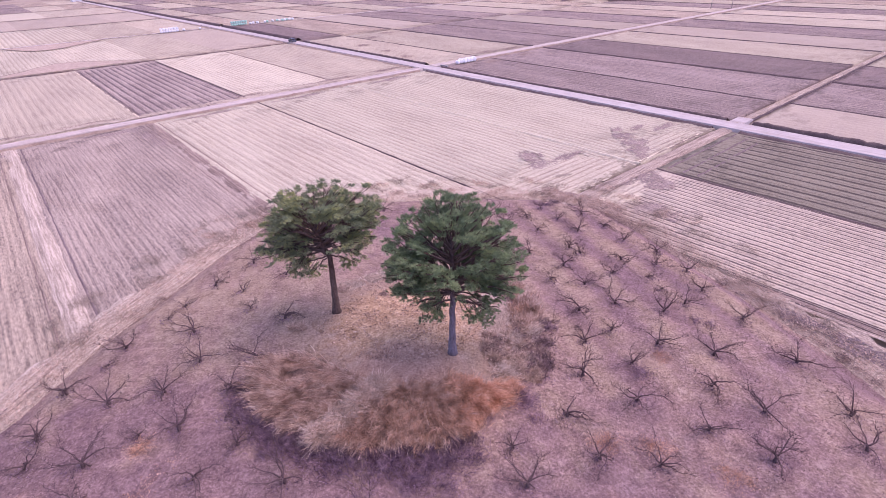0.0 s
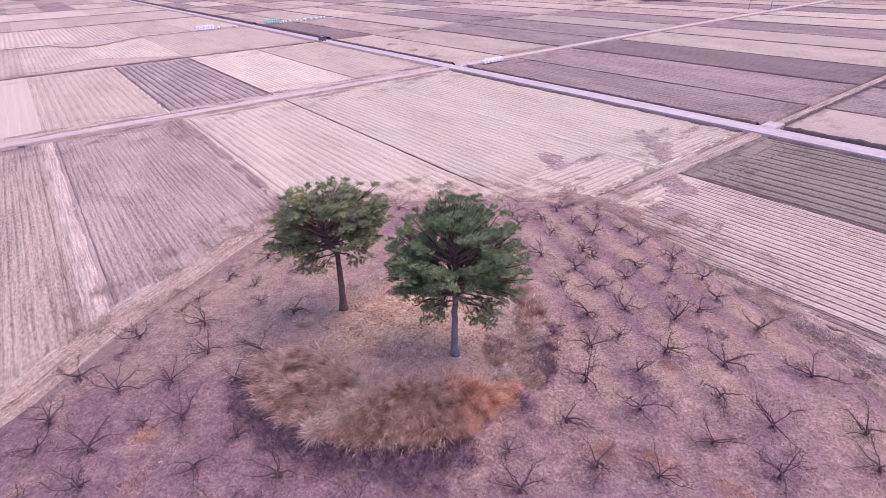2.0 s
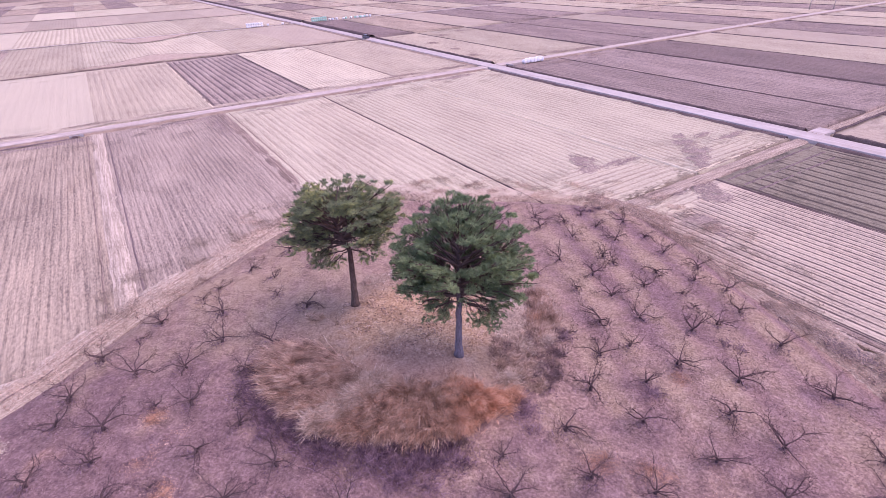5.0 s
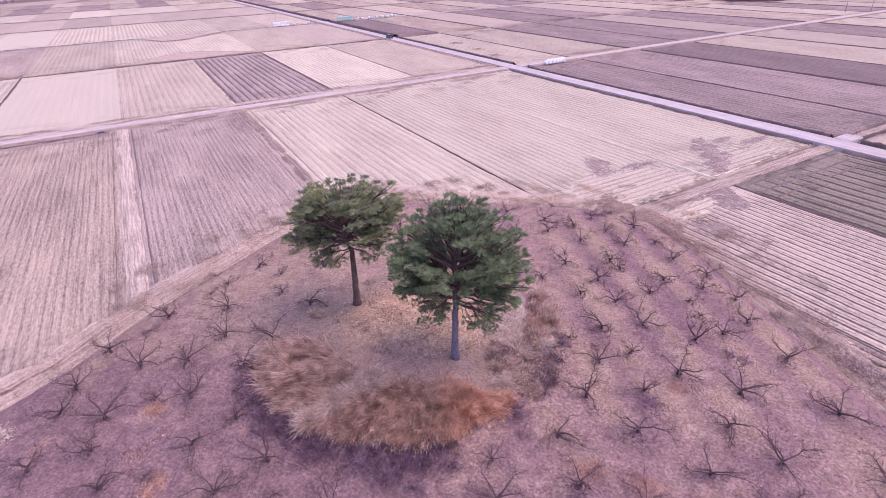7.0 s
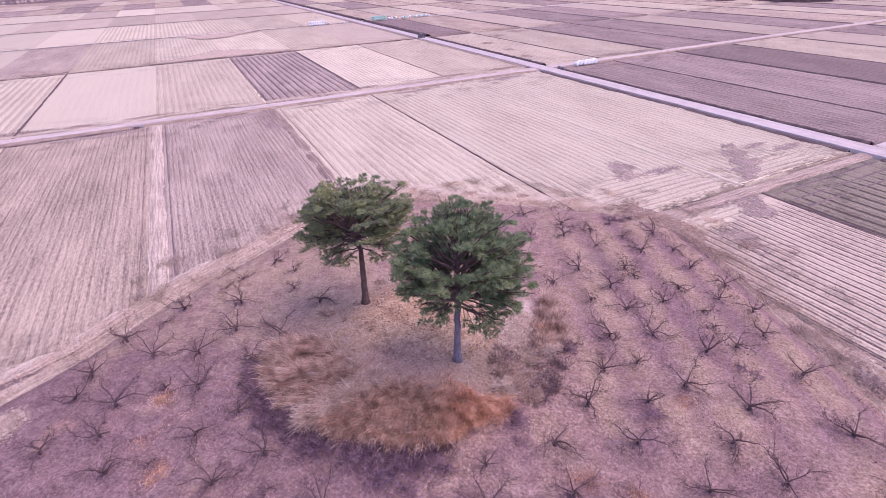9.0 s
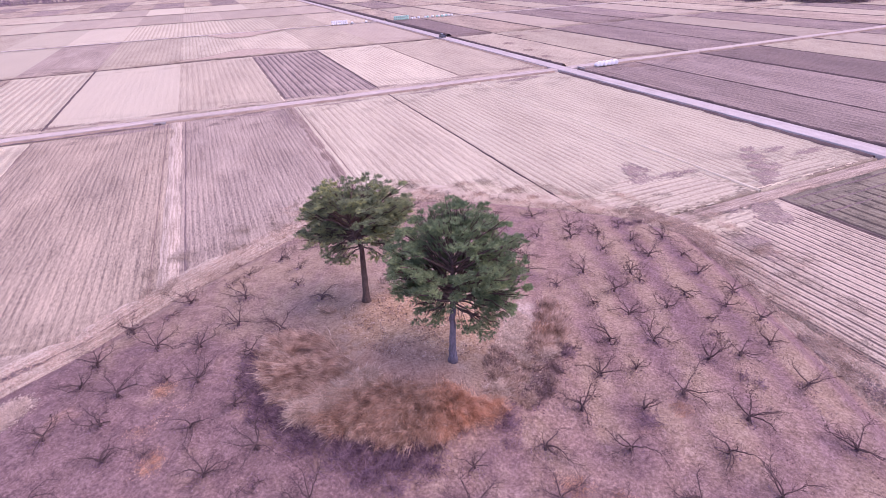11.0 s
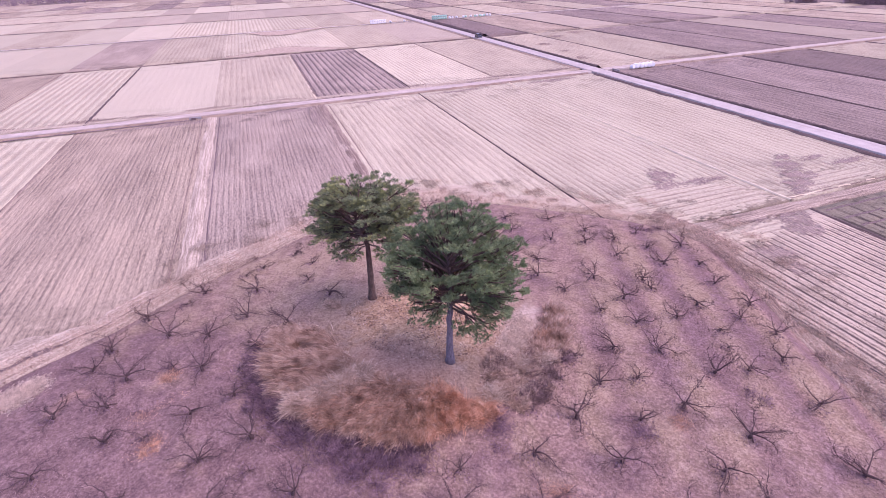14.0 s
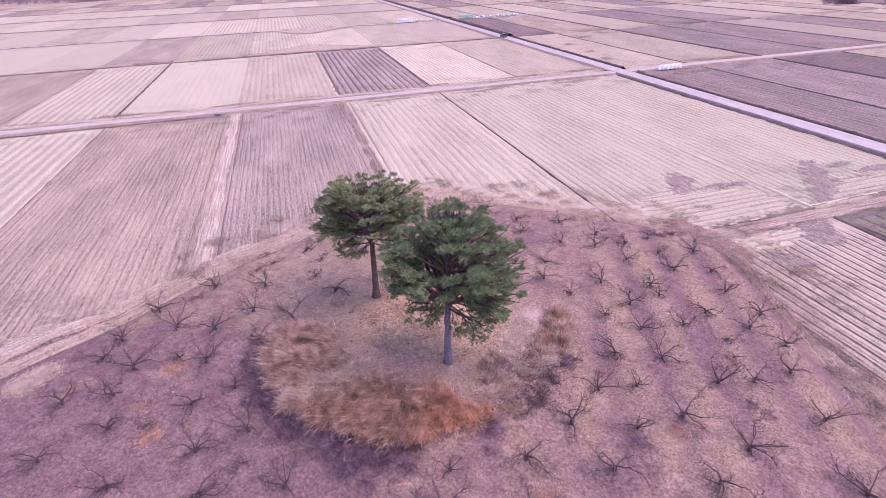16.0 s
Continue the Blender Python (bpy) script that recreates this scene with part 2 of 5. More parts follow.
def hill_soil():
    """Orchard ground: dry weeds in tan and purple drifts, straw litter, bands along the eastern tree rows, pale crown.
    Violet grows to the west and front; the near pine's shade is painted in.
    """
    m = Nodes("orchard_ground", 0.95, 0.08)
    where = m.world()
    x, y, z = m.split(where)
    mid = m.noise(where, 1.1, 5, 0.62)
    fine = m.noise(where, 5.0, 4, 0.72)
    k = m.math("ADD", m.math("MULTIPLY", mid, 0.35), m.math("MULTIPLY", fine, 0.65))
    across = m.math("ADD", m.math("MULTIPLY", x, 0.953), m.math("MULTIPLY", y, 0.302))
    along = m.math("SUBTRACT", m.math("MULTIPLY", y, 0.953), m.math("MULTIPLY", x, 0.302))
    c = m.t.nodes.new("ShaderNodeCombineXYZ")
    m.link(m.math("MULTIPLY", across, 0.42), c.inputs[0])
    m.link(m.math("MULTIPLY", along, 0.13), c.inputs[1])
    drift = m.noise(c.outputs[0], 1.0, 5, 0.6)
    purple = m.noise(where, 0.17, 5, 0.6)
    col = m.ramp(k, (0.34, (0.14, 0.09, 0.08)), (0.5, (0.31, 0.205, 0.167)), (0.66, (0.52, 0.375, 0.3)))
    tan = m.ramp(k, (0.34, (0.18, 0.12, 0.085)), (0.5, (0.35, 0.255, 0.178)), (0.66, (0.54, 0.42, 0.31)))
    violet = m.ramp(k, (0.34, (0.1, 0.06, 0.065)), (0.5, (0.215, 0.135, 0.135)), (0.66, (0.37, 0.25, 0.245)))
    col = m.mix(m.ramp(drift, (0.44, 0.0), (0.6, 0.85)), col, tan)
    # Ground colour leans darker and more violet towards the west and front.
    west = m.math("DIVIDE", m.math("SUBTRACT", -13.0, x), 10.0, clamp=True)
    front = m.math("DIVIDE", m.math("SUBTRACT", 29.0, y), 8.0, clamp=True)
    west = m.math("MULTIPLY", west, m.math("DIVIDE", m.math("SUBTRACT", 38.0, y), 9.0, clamp=True))
    lean = m.math("ADD", purple, m.math("ADD", m.math("MULTIPLY", west, 0.09), m.math("MULTIPLY", front, 0.12)))
    col = m.mix(m.ramp(lean, (0.46, 0.0), (0.63, 0.85)), col, violet)
    back = m.math("MULTIPLY", m.math("DIVIDE", m.math("SUBTRACT", -9.0, x), 6.0, clamp=True), m.math("DIVIDE", m.math("SUBTRACT", y, 30.0), 8.0, clamp=True))
    col = m.mix(m.math("MULTIPLY", back, m.ramp(drift, (0.36, 0.25), (0.56, 0.8))), col, tan)
    rows = m.math("ADD", across, m.math("MULTIPLY", m.noise(where, 0.25, 4), 2.0))
    band = m.math("ADD", m.math("SINE", m.math("MULTIPLY", rows, 2 * math.pi / 4.3)), m.math("MULTIPLY", m.math("SUBTRACT", mid, 0.5), 2.5))
    east = m.math("DIVIDE", m.math("SUBTRACT", x, 3.0), 9.0, clamp=True)
    east = m.math("MULTIPLY", east, m.math("DIVIDE", m.math("SUBTRACT", y, 24.0), 19.0, clamp=True))
    shade = m.math("MULTIPLY", m.math("MULTIPLY", m.math("MAXIMUM", band, 0.0), east), 0.85)
    col = m.mix(shade, col, violet)
    pale = m.math("MULTIPLY", m.math("MULTIPLY", m.math("MAXIMUM", m.math("MULTIPLY", band, -1.0), 0.0), east), 0.6)
    col = m.mix(pale, col, tan)
    dx = m.math("DIVIDE", m.math("ADD", x, 4.7), 7.4)
    dy = m.math("DIVIDE", m.math("SUBTRACT", y, 37.4), 7.2)
    r = m.math("SQRT", m.math("ADD", m.math("MULTIPLY", dx, dx), m.math("MULTIPLY", dy, dy)))
    r = m.math("ADD", r, m.math("MULTIPLY", m.math("SUBTRACT", mid, 0.5), 0.9))
    col = m.mix(m.ramp(m.math("MULTIPLY", r, 0.5), (0.5, 0.7), (0.8, 0.0)), col, tan)
    crown = m.ramp(r, (0.65, 0.9), (1.1, 0.0))
    col = m.mix(crown, col, m.ramp(k, (0.37, (0.27, 0.16, 0.09)), (0.5, (0.5, 0.33, 0.198)), (0.62, (0.72, 0.54, 0.36))))
    # Warm lighter patch offsets the blue of the near pine's shade.
    hx = m.math("DIVIDE", m.math("ADD", x, 4.0), 3.6)
    hy = m.math("DIVIDE", m.math("SUBTRACT", y, 31.2), 2.5)
    h = m.math("ADD", m.math("ADD", m.math("MULTIPLY", hx, hx), m.math("MULTIPLY", hy, hy)), m.math("MULTIPLY", m.math("SUBTRACT", mid, 0.5), 1.6))
    col = m.mix(m.ramp(m.math("MULTIPLY", h, 0.5), (0.3, 0.8), (0.95, 0.0)), col, m.ramp(k, (0.34, (0.24, 0.135, 0.1)), (0.5, (0.46, 0.285, 0.2)), (0.66, (0.64, 0.445, 0.33))))
    # Violet core: the pine's soft shadow painted into the soil.
    col = m.mix(m.ramp(m.math("MULTIPLY", h, 0.5), (0.08, 0.2), (0.4, 0.0)), col, violet)
    px = m.math("DIVIDE", m.math("SUBTRACT", x, 3.4), 1.3)
    py = m.math("DIVIDE", m.math("SUBTRACT", y, 38.6), 5.2)
    dust = m.math("ADD", m.math("ADD", m.math("MULTIPLY", px, px), m.math("MULTIPLY", py, py)), m.math("MULTIPLY", m.math("SUBTRACT", mid, 0.5), 2.6))
    col = m.mix(m.ramp(m.math("MULTIPLY", dust, 0.5), (0.2, 0.8), (0.65, 0.0)), col, m.ramp(k, (0.34, (0.36, 0.285, 0.24)), (0.5, (0.57, 0.465, 0.395)), (0.66, (0.76, 0.65, 0.56))))
    rust = m.noise(where, 0.16, 3, 0.5)
    col = m.mix(m.ramp(rust, (0.68, 0.0), (0.76, 0.55)), col, m.ramp(k, (0.36, (0.26, 0.15, 0.1)), (0.5, (0.47, 0.29, 0.19)), (0.64, (0.66, 0.47, 0.34))))
    m.bump(k, 0.7, 0.25)
    return m.done(col)


HILL = hill_soil()


def leafy(name, stops, rough=0.7, spec=0.15, through=0.3, patch=0.7, share=0.4):
    """Blades and needles: every one its own tone; some light passes through."""
    m = Nodes(name, rough, spec)
    broad = m.ramp(m.noise(m.world(), patch, 4), (0.3, 0.0), (0.7, 1.0))
    k = m.math("ADD", m.math("MULTIPLY", m.island(), 1 - share), m.math("MULTIPLY", broad, share))
    col = m.ramp(k, *stops)
    glow = m.t.nodes.new("ShaderNodeBsdfTranslucent")
    m.link(col, glow.inputs["Color"])
    both = m.t.nodes.new("ShaderNodeMixShader")
    both.inputs[0].default_value = through
    m.link(m.bsdf.outputs[0], both.inputs[1])
    m.link(glow.outputs[0], both.inputs[2])
    m.link(both.outputs[0], m.t.nodes["Material Output"].inputs["Surface"])
    return m.done(col)


def needles(name, stops, through=0.3):
    """Pine needles: one tone for each tuft, drifting over the crown, with a little from needle to needle."""
    m = Nodes(name, 0.55, 0.25)
    tuft = m.ramp(m.noise(m.world(), 2.6, 2, 0.5), (0.32, 0.0), (0.68, 1.0))
    broad = m.ramp(m.noise(m.world(), 0.5, 3), (0.33, 0.0), (0.67, 1.0))
    k = m.math("ADD", m.math("MULTIPLY", m.island(), 0.2), m.math("ADD", m.math("MULTIPLY", tuft, 0.4), m.math("MULTIPLY", broad, 0.4)))
    col = m.ramp(k, *stops)
    glow = m.t.nodes.new("ShaderNodeBsdfTranslucent")
    m.link(col, glow.inputs["Color"])
    both = m.t.nodes.new("ShaderNodeMixShader")
    both.inputs[0].default_value = through
    m.link(m.bsdf.outputs[0], both.inputs[1])
    m.link(glow.outputs[0], both.inputs[2])
    m.link(both.outputs[0], m.t.nodes["Material Output"].inputs["Surface"])
    return m.done(col)


def pine_bark(name, low, high, turn):
    """Plated bark: grey at the foot, red-brown above a ragged height in metres."""
    m = Nodes(name, 0.9, 0.1)
    where = m.coords()
    x, y, z = m.split(where)
    plates = m.noise(m.vmul(where, (7.0, 7.0, 2.2)), 1.0, 5, 0.7)
    fine = m.noise(where, 24.0, 3, 0.6)
    k = m.math("ADD", m.math("MULTIPLY", plates, 0.7), m.math("MULTIPLY", fine, 0.3))
    age = m.math("ADD", z, m.math("MULTIPLY", m.math("SUBTRACT", m.noise(where, 1.6, 3), 0.5), 3.0))
    foot = m.ramp(k, (0.34, tuple(c * 0.45 for c in low)), (0.5, low), (0.66, tuple(c * 1.5 for c in low)))
    upper = m.ramp(k, (0.34, tuple(c * 0.45 for c in high)), (0.5, high), (0.66, tuple(c * 1.5 for c in high)))
    m.bump(k, 0.8, 0.04)
    return m.done(m.mix(m.ramp(m.math("DIVIDE", age, 2.0 * turn), (0.4, 0.0), (0.6, 1.0)), foot, upper))


NEEDLE = needles("dark_pine_needles", [(0.15, (0.11, 0.165, 0.095)), (0.5, (0.22, 0.31, 0.16)), (0.85, (0.41, 0.5, 0.25))], 0.45)
NEEDLE2 = needles("olive_pine_needles", [(0.15, (0.15, 0.19, 0.115)), (0.5, (0.29, 0.345, 0.185)), (0.72, (0.41, 0.45, 0.19)), (0.92, (0.58, 0.55, 0.2))])
REED = leafy("tall_dry_grass", [(0.15, (0.2, 0.13, 0.1)), (0.38, (0.47, 0.32, 0.242)), (0.6, (0.68, 0.5, 0.388)), (0.85, (0.88, 0.745, 0.615))], 0.7, 0.15, 0.45, 1.5, 0.62)
RUST = leafy("rusty_dry_grass", [(0.2, (0.46, 0.25, 0.15)), (0.5, (0.79, 0.49, 0.325)), (0.8, (0.93, 0.73, 0.56))], 0.7, 0.15, 0.45, 1.5, 0.6)
STALK = leafy("pale_flattened_stalks", [(0.2, (0.4, 0.285, 0.215)), (0.6, (0.67, 0.5, 0.385)), (0.9, (0.82, 0.66, 0.53))])
WEED = leafy("dry_weeds", [(0.2, (0.11, 0.072, 0.066)), (0.5, (0.3, 0.205, 0.175)), (0.8, (0.54, 0.41, 0.34))])
BRAMBLE = leafy("dark_brambles", [(0.2, (0.11, 0.07, 0.075)), (0.5, (0.27, 0.18, 0.175)), (0.8, (0.48, 0.35, 0.325))], 0.7, 0.15, 0.3, 1.7, 0.6)
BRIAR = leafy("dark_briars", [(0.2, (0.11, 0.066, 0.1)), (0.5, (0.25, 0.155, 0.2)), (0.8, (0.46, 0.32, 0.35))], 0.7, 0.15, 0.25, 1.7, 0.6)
BLEACHED = leafy("bleached_straw", [(0.2, (0.46, 0.365, 0.29)), (0.6, (0.74, 0.61, 0.5)), (0.9, (0.86, 0.75, 0.63))])
CLOD = leafy("trodden_clods", [(0.2, (0.22, 0.165, 0.13)), (0.5, (0.35, 0.275, 0.215)), (0.8, (0.5, 0.405, 0.32))])
SCRUB = leafy("brown_scrub", [(0.2, (0.2, 0.13, 0.105)), (0.5, (0.41, 0.285, 0.232)), (0.8, (0.64, 0.5, 0.41))])
# Woods lifted and tinted purple: the distance haze is put into their colour.
WOODS = leafy("hazy_bare_winter_woods", [(0.15, (0.15, 0.105, 0.13)), (0.5, (0.28, 0.2, 0.235)), (0.9, (0.42, 0.32, 0.345))])
BARK_NEAR = pine_bark("grey_pine_bark", (0.185, 0.16, 0.182), (0.1, 0.07, 0.068), 5.0)
BARK_FAR = pine_bark("brown_pine_bark", (0.125, 0.085, 0.07), (0.105, 0.066, 0.056), 4.0)
BARK_LIMB = plain("red_brown_limb_bark", (0.115, 0.078, 0.068), 0.9, 0.1, 0.5, 5.0)
BARK_SHRUB = plain("dark_orchard_bark", (0.125, 0.081, 0.079), 0.9, 0.1, 0.5, 9.0)
WRAP_WHITE = plain("white_bale_film", (0.8, 0.8, 0.8), 0.35, 0.5, 0.06, 3.0)
WRAP_GREEN = plain("pale_green_bale_film", (0.36, 0.62, 0.5), 0.35, 0.5, 0.1, 3.0)
GREYCON = plain("weathered_concrete", (0.34, 0.32, 0.3), 0.9, 0.15, 0.3, 4.0)
CAR_PAINT = plain("dark_blue_grey_paint", (0.06, 0.065, 0.09), 0.3, 0.5, 0.05)
GLASS_DARK = plain("dark_window_glass", (0.02, 0.02, 0.025), 0.08, 0.5, 0.05)
RUBBER = plain("black_rubber", (0.02, 0.02, 0.02), 0.9, 0.1, 0.2)
METAL = plain("grey_wheel_metal", (0.45, 0.45, 0.45), 0.35, 0.5, 0.1, 6.0, 0.9)
BLUE_ROOF = plain("blue_metal_roof", (0.12, 0.22, 0.5), 0.5, 0.4, 0.15, 0.5)
WHITE_WALL = plain("white_wall_panels", (0.72, 0.72, 0.72), 0.7, 0.2, 0.1, 0.5)


# ---------------------------------------------------------------- building helpers
def mesh_of(name, verts, faces, mat, smooth=False):
    me = bpy.data.meshes.new(name)
    me.from_pydata([tuple(v) for v in verts], [], [tuple(f) for f in faces])
    me.materials.append(mat)
    if smooth:
        me.polygons.foreach_set("use_smooth", [True] * len(me.polygons))
    me.update()
    return me


def part(name, data, parent, label=""):
    ob = new(name, data)
    ob.parent = parent
    return tagged(ob, label=label)


def empty(name, m, **tags):
    ob = new(name)
    ob.matrix_world = m
    ob.empty_display_size = 0.3
    return tagged(ob, **tags)


def tube(path, radii, sides=6, cap=True):
    """A tapered tube along a path: vertices and faces."""
    path = [Vector(p) for p in path]
    verts, faces = [], []
    side = Vector((1, 0.13, 0.07))
    for i, p in enumerate(path):
        d = (path[min(i + 1, len(path) - 1)] - path[max(i - 1, 0)]).normalized()
        u = (side - d * side.dot(d))
        u = u.normalized() if u.length > 1e-4 else d.orthogonal().normalized()
        w = d.cross(u)
        for k in range(sides):
            a = 2 * math.pi * k / sides
            verts.append(p + (u * math.cos(a) + w * math.sin(a)) * radii[i])
    for i in range(len(path) - 1):
        for k in range(sides):
            a, b = i * sides + k, i * sides + (k + 1) % sides
            faces.append((a, b, b + sides, a + sides))
    if cap:
        faces.append(tuple(range(sides))[::-1])
        faces.append(tuple(len(verts) - sides + k for k in range(sides)))
    return verts, faces


def joined(pieces):
    verts, faces = [], []
    for v, f in pieces:
        n = len(verts)
        verts += v
        faces += [tuple(i + n for i in face) for face in f]
    return verts, faces


def blades_mesh(name, base, direction, length, width, mat, bend=0.0, rng=None, facing=None):
    """Many blades, each a bent strip of a quad and a tip: numpy arrays base (n,3), direction (n,3), length (n), width (n)."""
    n = len(base)
    rng = rng or np.random.default_rng(5)
    side = np.cross(direction, rng.normal(size=(n, 3)) * (1.0 if facing is None else 0.3) + (0.0 if facing is None else facing))
    side /= np.linalg.norm(side, axis=1)[:, None] + 1e-9
    w = side * width[:, None] * 0.5
    if bend:
        fall = np.zeros((n, 3))
        fall[:, 2] = -bend * length * rng.uniform(0.3, 1.0, n)
        out = direction.copy()
        out[:, 2] = 0
        out *= (bend * length * 0.7)[:, None]
        spine = [base + direction * length[:, None] * s + (fall + out) * s ** 2.4 for s in (0.0, 0.4, 0.75, 1.0)]
        v = np.stack([spine[0] - w, spine[0] + w, spine[1] + w * 0.9, spine[1] - w * 0.9, spine[2] + w * 0.65, spine[2] - w * 0.65, spine[3]], 1).reshape(-1, 3)
        i = np.arange(n)[:, None] * 7
        faces = (i + np.array([0, 1, 2, 3])).tolist() + (i + np.array([3, 2, 4, 5])).tolist() + (i + np.array([5, 4, 6])).tolist()
    else:
        tip = base + direction * length[:, None]
        v = np.stack([base - w, base + w, tip], 1).reshape(-1, 3)
        faces = (np.arange(n)[:, None] * 3 + np.array([0, 1, 2])).tolist()
    me = bpy.data.meshes.new(name)
    me.from_pydata(v.tolist(), [], faces)
    me.materials.append(mat)
    me.update()
    return me


def unit(a):
    return a / (np.linalg.norm(a, axis=-1, keepdims=True) + 1e-9)


# ---------------------------------------------------------------- plan of the plain
CROSS = Vector((-5.7, 174.3))                 # where the two farm roads meet
EX, EY = Vector((0.641, -0.767)), Vector((0.745, 0.667))
TURNED = math.degrees(math.atan2(EX.y, EX.x))


def plan(a, b):
    p = CROSS + EX * a + EY * b
    return p.x, p.y


HILL_EDGE = [(-38, 14), (-37, 22), (-34.5, 30), (-33, 39), (-30.5, 47), (-27.5, 57), (-24, 64), (-16.5, 69), (-8, 70.5), (5, 70.5), (13, 69.5),
             (19.3, 66.3), (22.7, 59.5), (26.2, 50), (28.6, 44.0), (29.9, 40.0), (31.6, 34.4), (32.6, 28.5), (33.6, 18), (31.5, 4), (22, -6), (0, -9), (-25, -6)]
EDGE_A = np.array(HILL_EDGE, float)
EDGE_B = np.roll(EDGE_A, -1, axis=0)


def inside_by(x, y):
    """Signed distance to the orchard's edge, positive inside (arrays)."""
    x, y = np.atleast_1d(np.asarray(x, float)), np.atleast_1d(np.asarray(y, float))
    best, inside = np.full(x.shape, 1e9), np.zeros(x.shape, bool)
    for a, b in zip(EDGE_A, EDGE_B):
        d = b - a
        k = np.clip(((x - a[0]) * d[0] + (y - a[1]) * d[1]) / (d @ d), 0, 1)
        best = np.minimum(best, np.hypot(x - a[0] - k * d[0], y - a[1] - k * d[1]))
        cut = (a[1] > y) != (b[1] > y)
        inside ^= cut & (x < d[0] * (y - a[1]) / (d[1] if d[1] else 1e-9) + a[0])
    return np.where(inside, best, -best)


def ease(k):
    k = np.clip(k, 0, 1)
    return k * k * (3 - 2 * k)


def wobble(x, y, s=1.0):
    """Cheap smooth unevenness of the ground."""
    return (np.sin(x * 0.9 * s + 1.3 * np.sin(y * 0.53 * s)) * np.cos(y * 1.1 * s + 0.7 * np.sin(x * 0.71 * s)))


def hill_height(x, y):
    d = inside_by(x, y)
    x, y = np.atleast_1d(np.asarray(x, float)), np.atleast_1d(np.asarray(y, float))
    z = ease(d / 3.0) + ease(d / 14.0) + 1.75 * np.exp(-((x + 4.6) ** 2 + (y - 33.8) ** 2) / 121.0)
    return z + 0.06 * wobble(x, y) * ease(d / 2) + 0.03 * wobble(x, y, 3.1) * ease(d / 2) + np.minimum(d, 0) * 0.25


def on_hill(x, y):
    return float(hill_height(x, y)[0])


# ---------------------------------------------------------------- ground, hill, fields, roads
me = bpy.data.meshes.new("ground")
me.from_pydata([(-2600, -900, -0.45), (2600, -900, -0.45), (2600, 3600, -0.45), (-2600, 3600, -0.45)], [], [(0, 1, 2, 3)])
me.materials.append(far_ground())
tagged(new("ground", me), "dry brown farmland plain in late winter", "ground", kind="structure")


def grid_mesh(name, xs, ys, height, mat):
    gx, gy = np.meshgrid(xs, ys, indexing="ij")
    gz = height(gx.ravel(), gy.ravel())
    verts = np.stack([gx.ravel(), gy.ravel(), gz], 1).tolist()
    n = len(ys)
    i = (np.arange(len(xs) - 1)[:, None] * n + np.arange(n - 1)[None, :]).ravel()
    faces = np.stack([i, i + n, i + n + 1, i + 1], 1).tolist()
    return mesh_of(name, verts, faces, mat, True)


tagged(new("orchard_hill", grid_mesh("orchard_hill", np.arange(-42, 43.5, 0.5), np.arange(-12, 74.5, 0.5), hill_height, HILL)),
       "low rounded hill of dry brown weeds under an orchard", "hill", kind="structure")


def field(a0, a1, b0, b1, look_of, relief, step_a, step_b, period, words, ditched=True):
    """One plot: rows run along the a axis; the edges drop to the ditch between plots."""
    m = pose(*plan(a0, b0), 0, 0, 0, TURNED)
    inv = m.inverted()
    na, nb = max(2, int((a1 - a0) / step_a)), max(3, int((b1 - b0) / step_b))
    aa = np.concatenate([[a0], np.linspace(a0 + 0.08, a1 - 0.08, na), [a1]])
    bb = np.concatenate([[b0], np.linspace(b0 + 0.08, b1 - 0.08, nb), [b1]])
    ga, gb = np.meshgrid(aa, bb, indexing="ij")
    wx = CROSS.x + EX.x * ga + EY.x * gb
    wy = CROSS.y + EX.y * ga + EY.y * gb
    lx = inv[0][0] * wx + inv[0][1] * wy + inv[0][3]
    ly = inv[1][0] * wx + inv[1][1] * wy + inv[1][3]
    ends = ease(np.minimum(ga - a0, a1 - ga) / 5.0)
    z = -relief * np.sin(2 * math.pi * ly / period) * ends
    z += 0.05 * wobble(wx, wy, 0.35) + relief * 0.5 * wobble(wx, wy, 1.7)
    z = np.where((ga <= a0) | (ga >= a1) | (((gb <= b0) | (gb >= b1)) & ditched), -0.6, z)
    z = np.where(inside_by(wx.ravel(), wy.ravel()).reshape(z.shape) > 2.5, -0.6, z)
    n = len(bb)
    i = (np.arange(len(aa) - 1)[:, None] * n + np.arange(n - 1)[None, :]).ravel()
    faces = np.stack([i, i + n, i + n + 1, i + 1], 1).tolist()
    ob = new("field", mesh_of("field", np.stack([lx.ravel(), ly.ravel(), z.ravel()], 1).tolist(), faces, FIELD[look_of], True))
    ob.matrix_world = m
    return tagged(ob, words, "field", "farm plots", "structure")


WORDS = {"pale": "pale straw-coloured harvested rice field", "lined": "pale harvested field with strong stubble rows",
         "bright": "bright straw field with broad stripes", "smooth": "smooth pale straw field", "tan": "tan stubble field with faint rows",
         "brown": "brown stubble field with fine dark rows", "dim": "dull purple-brown bare field", "dark": "dark ploughed field with deep furrows",
         "sprout": "dark green-brown field with fine rows", "cut": "pale stubble field with thin dark cut rows", "bare": "dark purple-brown bare soil field", "dull": "dull grey-brown stubble field", "tracked": "purple-brown stubble field with wheel tracks"}
PERIOD = {"pale": 1.3, "lined": 1.5, "cut": 1.12, "bright": 2.1, "smooth": 2.0, "dull": 1.7, "tan": 1.7, "brown": 0.86, "tracked": 0.82, "dim": 1.7, "bare": 1.9, "dark": 1.9, "sprout": 2.3}
LEFT = [-3.4, -30.7, -57.3, -83.0, -108.6, -136.5, -161.5, -188, -214, -240, -266, -292, -318, -344, -370, -396, -422, -448, -474, -500]
